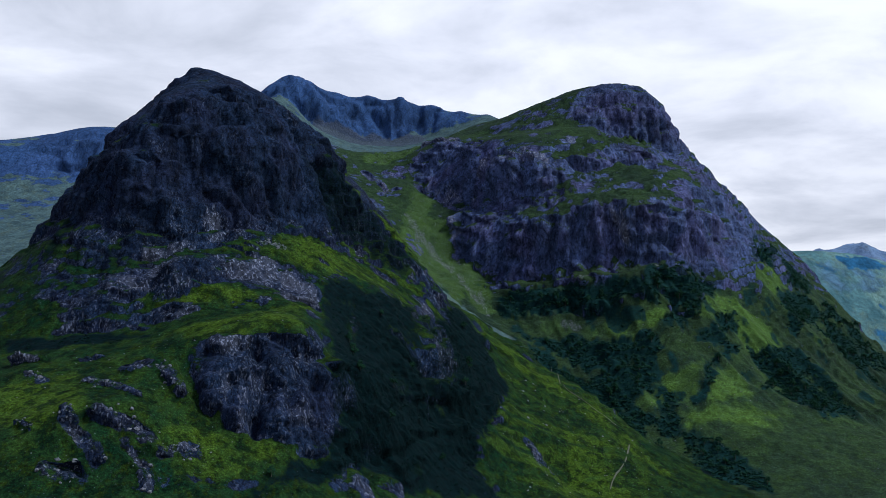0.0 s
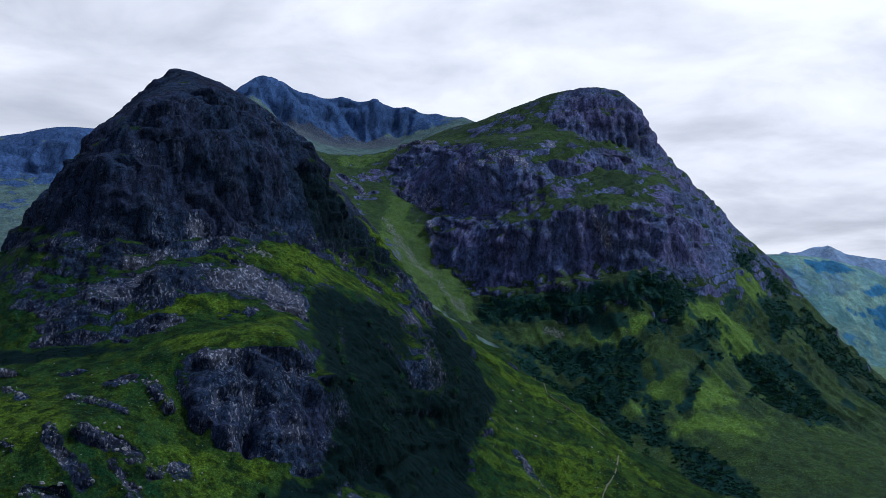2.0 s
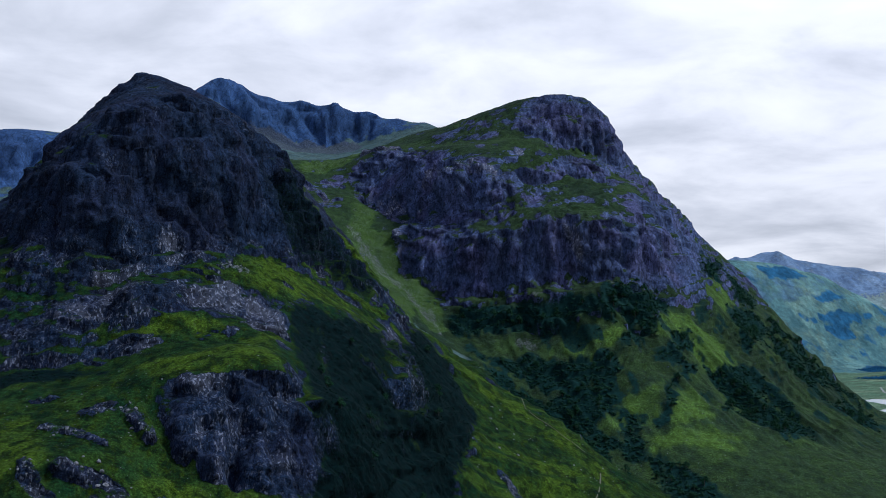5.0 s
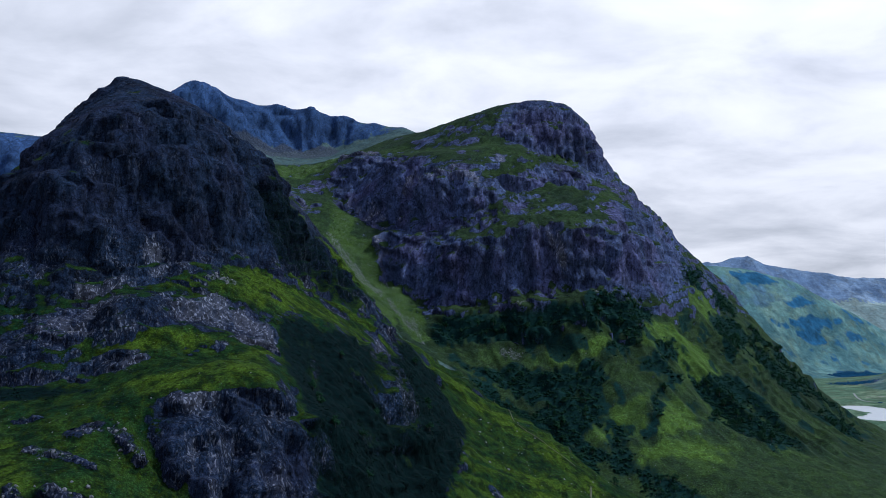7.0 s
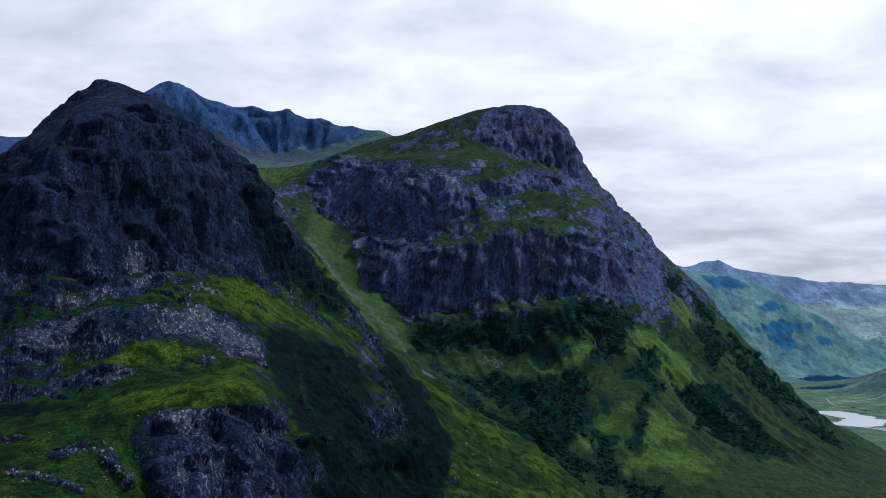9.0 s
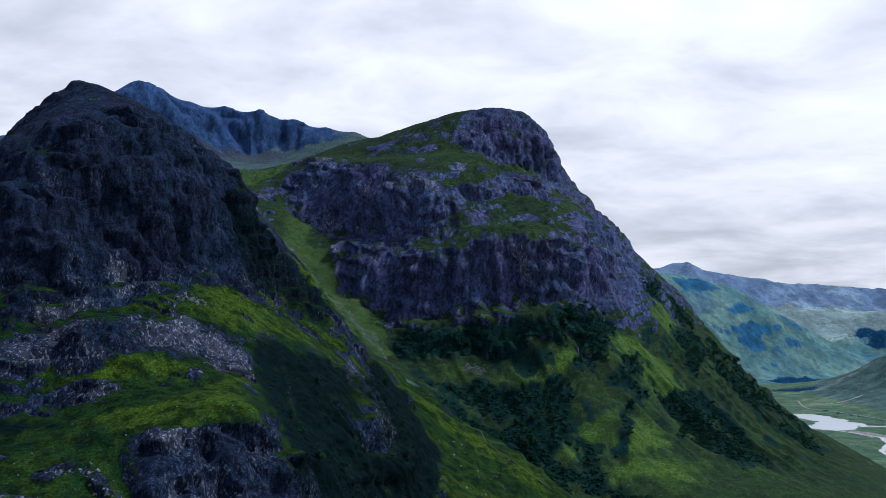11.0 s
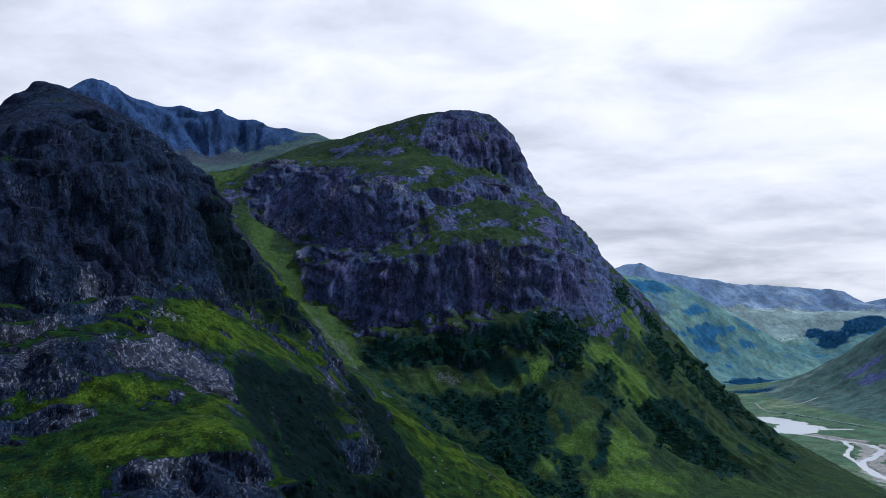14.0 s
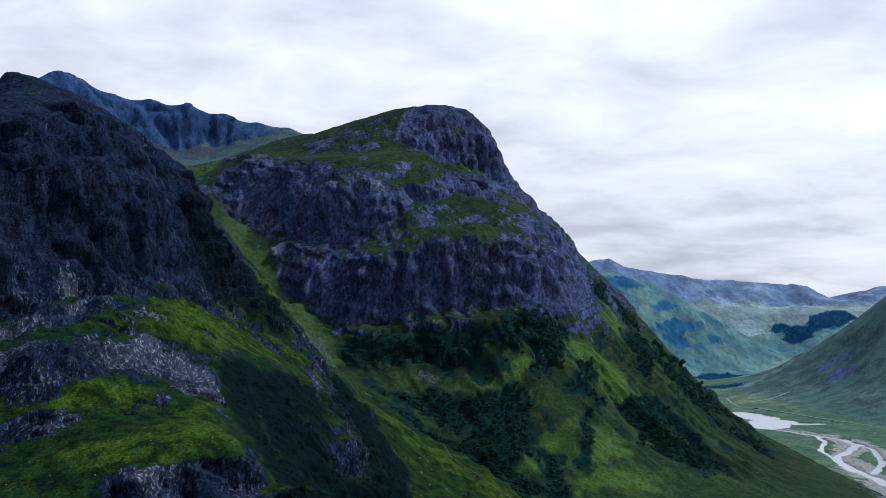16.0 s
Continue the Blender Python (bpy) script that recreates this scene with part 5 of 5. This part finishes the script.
def clumps(centres, sizes, squash=0.8):
    """Many small lumps of foliage or stone, each an uneven eight-sided body."""
    n = len(centres)
    v = KNOBS[None] * rng.uniform(0.6, 1.3, (n, 6, 1)) * np.asarray(sizes)[:, None, None]
    v[..., 2] *= squash
    a = rng.uniform(0, 6.283, n)
    c, s = np.cos(a)[:, None], np.sin(a)[:, None]
    v = np.stack([v[..., 0] * c - v[..., 1] * s, v[..., 0] * s + v[..., 1] * c, v[..., 2]], -1)
    v = v + rng.normal(0, 0.12, v.shape) * np.asarray(sizes)[:, None, None] + np.asarray(centres)[:, None]
    f = KNOB_FACES[None] + 6 * np.arange(n)[:, None, None]
    return v.reshape(-1, 3), f.reshape(-1, 3)


def mesh_of(name, v, f, material):
    me = bpy.data.meshes.new(name)
    me.from_pydata(np.asarray(v).tolist(), [], np.asarray(f).tolist())
    me.polygons.foreach_set("use_smooth", np.ones(len(me.polygons), dtype=bool))
    me.materials.append(material)
    me.update()
    return me


def limb(a, b, r0, r1, sides=6):
    a, b = np.array(a, float), np.array(b, float)
    d = (b - a) / np.linalg.norm(b - a)
    u = np.cross(d, (0.3, 0.9, 0.2))
    u /= np.linalg.norm(u)
    w = np.cross(d, u)
    t = np.arange(sides) * 2 * math.pi / sides
    ring = np.cos(t)[:, None] * u + np.sin(t)[:, None] * w
    v = np.concatenate([a + r0 * ring, b + r1 * ring])
    f = [(k, (k + 1) % sides, sides + (k + 1) % sides, sides + k) for k in range(sides)]
    return v, f


def tree_meshes(height, wide, count):
    parts_v, parts_f, off = [], [], 0
    lean = rng.normal(0, 0.05, 2)
    joints = [np.array([lean[0] * h, lean[1] * h, h]) * height for h in (0.0, 0.3, 0.6, 0.92)]
    segs = [(joints[k], joints[k + 1], 0.035 * height * (1 - 0.28 * k), 0.035 * height * (1 - 0.28 * (k + 1))) for k in range(3)]
    tips = []
    for k in range(6):
        a = k * 1.1 + rng.uniform(0, 0.7)
        base = joints[1] + (joints[2] - joints[1]) * rng.uniform(0, 1.2)
        tip = base + np.array([math.cos(a) * wide * 0.7, math.sin(a) * wide * 0.7, height * rng.uniform(0.12, 0.3)])
        segs.append((base, tip, 0.014 * height, 0.005 * height))
        tips.append(tip)
    for s in segs:
        v, f = limb(*s)
        parts_v.append(v)
        parts_f += [tuple(i + off for i in q) for q in f]
        off += len(v)
    trunk = bpy.data.meshes.new("trunk")
    trunk.from_pydata(np.concatenate(parts_v).tolist(), [], parts_f)
    trunk.materials.append(BARK)
    tips.append(joints[3])
    tips = np.array(tips)
    c = tips[rng.integers(0, len(tips), count)] + rng.normal(0, 1, (count, 3)) * np.array([0.24 * wide, 0.24 * wide, 0.12 * height])
    c[:, 2] = np.maximum(c[:, 2], 0.22 * height)
    v, f = clumps(c, rng.uniform(0.055, 0.12, count) * height)
    return trunk, mesh_of("crown", v, f, LEAVES)


TREE_KINDS = [tree_meshes(h, w, n) for h, w, n in ((8.0, 3.0, 80), (6.5, 2.8, 70), (9.5, 3.3, 95), (5.0, 2.6, 60), (7.2, 3.6, 85))]


def on_ground(s, cover):
    if cover:
        s = s[brush_cover(s[:, 0], s[:, 1], base_height(s[:, 0], s[:, 1])) > rng.uniform(0.15, 1.0, len(s))]
    return np.stack(land(s[:, 0], s[:, 1]), 1)


def scatter(bands, count, reach=1.0, cover=True):
    """Places on the ground inside the bands."""
    spots = []
    area = np.array([max(h, 4) * (20 + sum(math.dist(a, c) for a, c in zip(l, l[1:]))) for h, l in bands])
    for (half, line), k in zip(bands, rng.multinomial(count, area / area.sum())):
        p = resample([(*q, 0) for q in line], 4)[:, :2]
        spots.append(p[rng.integers(0, len(p), k)] + rng.normal(0, 0.5 * half * reach, (k, 2)))
    return on_ground(np.concatenate(spots), cover)


def strew(shapes, each, margin=6.0, cover=True):
    """Places on the ground inside outlines, each square metre with that chance."""
    spots = []
    for shape in shapes:
        a = np.array(shape, float)
        lo, hi = a.min(0) - margin, a.max(0) + margin
        p = rng.uniform(lo, hi, (int(each * np.prod(hi - lo)), 2))
        spots.append(p[zone([shape], p[:, 0], p[:, 1], 3.0, margin) > 0.5])
    return on_ground(np.concatenate(spots), cover)


def plant_tree(at, kind, turn, scale):
    base = new("tree")
    base.matrix_world = Matrix.Translation(at) @ pose(0, 0, 0, 0, 0, turn) @ Matrix.Scale(scale, 4)
    for part_name, me in zip(("trunk", "crown"), TREE_KINDS[kind]):
        ob = new(part_name, me)
        ob.parent = base
    return tagged(base, ("dark green birch tree on a steep grassy slope", "low rounded birch on a rocky hillside")[kind % 2], "tree", "birches on the slopes")


tree_spots = np.concatenate([strew(EAST_SCRUB, 0.011, 10.0), strew(NEAR_SCRUB[:1], 0.0012)])
rng.shuffle(tree_spots)
for place in tree_spots[:300]:
    plant_tree(Vector(place - np.array([0, 0, 0.3])), int(rng.integers(0, 5)), float(rng.uniform(0, 360)), float(rng.uniform(0.65, 1.25)))


def stuff_mesh(name, v, f, material, label):
    return tagged(new(name, mesh_of(name, v, f, material)), label, kind="stuff")


def scrub_of(spots, low, high, lumps):
    n = len(spots)
    c = np.repeat(spots, lumps, 0)
    size = np.repeat(low + (high - low) * rng.uniform(0, 1, n) ** 2.2, lumps)
    c = c + rng.normal(0, 1, c.shape) * size[:, None] * np.array([0.8, 0.8, 0.25]) + np.array([0, 0, 0.35]) * size[:, None]
    return clumps(c, size * rng.uniform(0.5, 1.0, len(size)), 0.75)


# Darker copy of BRUSH: the flank's shade is put into the leaf colour.
NEAR_BRUSH = leaf_material("shade_tinted_bracken", (0.0030, 0.0120, 0.0100))
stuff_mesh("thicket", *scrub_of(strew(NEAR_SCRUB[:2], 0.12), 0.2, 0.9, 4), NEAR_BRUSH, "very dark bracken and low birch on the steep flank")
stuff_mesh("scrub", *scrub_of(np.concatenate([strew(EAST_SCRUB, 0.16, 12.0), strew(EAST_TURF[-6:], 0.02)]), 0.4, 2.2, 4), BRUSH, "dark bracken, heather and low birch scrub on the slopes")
# Haze over the far woods is put into this blue leaf colour.
FAR_LEAVES = leaf_material("hazed_conifers", (0.011, 0.055, 0.130))
stuff_mesh("far_woods", *scrub_of(np.concatenate([strew(FAR_WOOD, 0.16, 12.0), scatter(VALLEY_WOOD, 700, 1.5, False), scatter([(5, [(1182, 2190), (1188, 2080), (1194, 1930)])], 40, 1.0, False)]), 1.5, 2.8, 2), FAR_LEAVES, "dark conifer woods far down the glen, tinted blue for haze")

stone_spots = np.concatenate([strew(NEAR_TURF[2:5], 0.004, cover=False), scatter(OUTCROPS, 300, 1.4, False), strew(NEAR_TURF[6:7], 0.006, cover=False), strew(EAST_TURF[7:], 0.004, cover=False), scatter(SCREE, 900, 1.5, False)])
stuff_mesh("stones", *clumps(stone_spots, rng.uniform(0.35, 1.0, len(stone_spots)) ** 3 * 1.0, 0.7), BOULDER_STONE, "pale loose stones strewn over turf and scree")


def boulder_mesh(size):
    bm = bmesh.new()
    bmesh.ops.create_icosphere(bm, subdivisions=2, radius=1.0)
    for v in bm.verts:
        k = 0.75 + 0.45 * noise.noise(v.co * 1.3 + Vector((size * 7, 0, 0))) + 0.18 * noise.noise(v.co * 3.1)
        v.co = Vector((v.co.x * 1.25, v.co.y, v.co.z * 0.75)) * k * size
    me = bpy.data.meshes.new("boulder")
    bm.to_mesh(me)
    bm.free()
    me.materials.append(BOULDER_STONE)
    return me


BOULDERS = [boulder_mesh(s) for s in (0.9, 1.3, 1.8)]
for place in np.concatenate([scatter(OUTCROPS[:8], 46, 2.2, False), scatter(SCREE[:3], 16, 1.5, False), strew([NEAR_TURF_RIDGE], 0.0006, cover=False)]):
    ob = new("boulder", BOULDERS[int(rng.integers(0, 3))])
    ob.matrix_world = Matrix.Translation(Vector(place)) @ pose(0, 0, 0, *rng.uniform(-25, 25, 2), rng.uniform(0, 360))
    tagged(ob, "pale weathered boulder lying on grassy hillside", "boulder", "boulders on the turf")
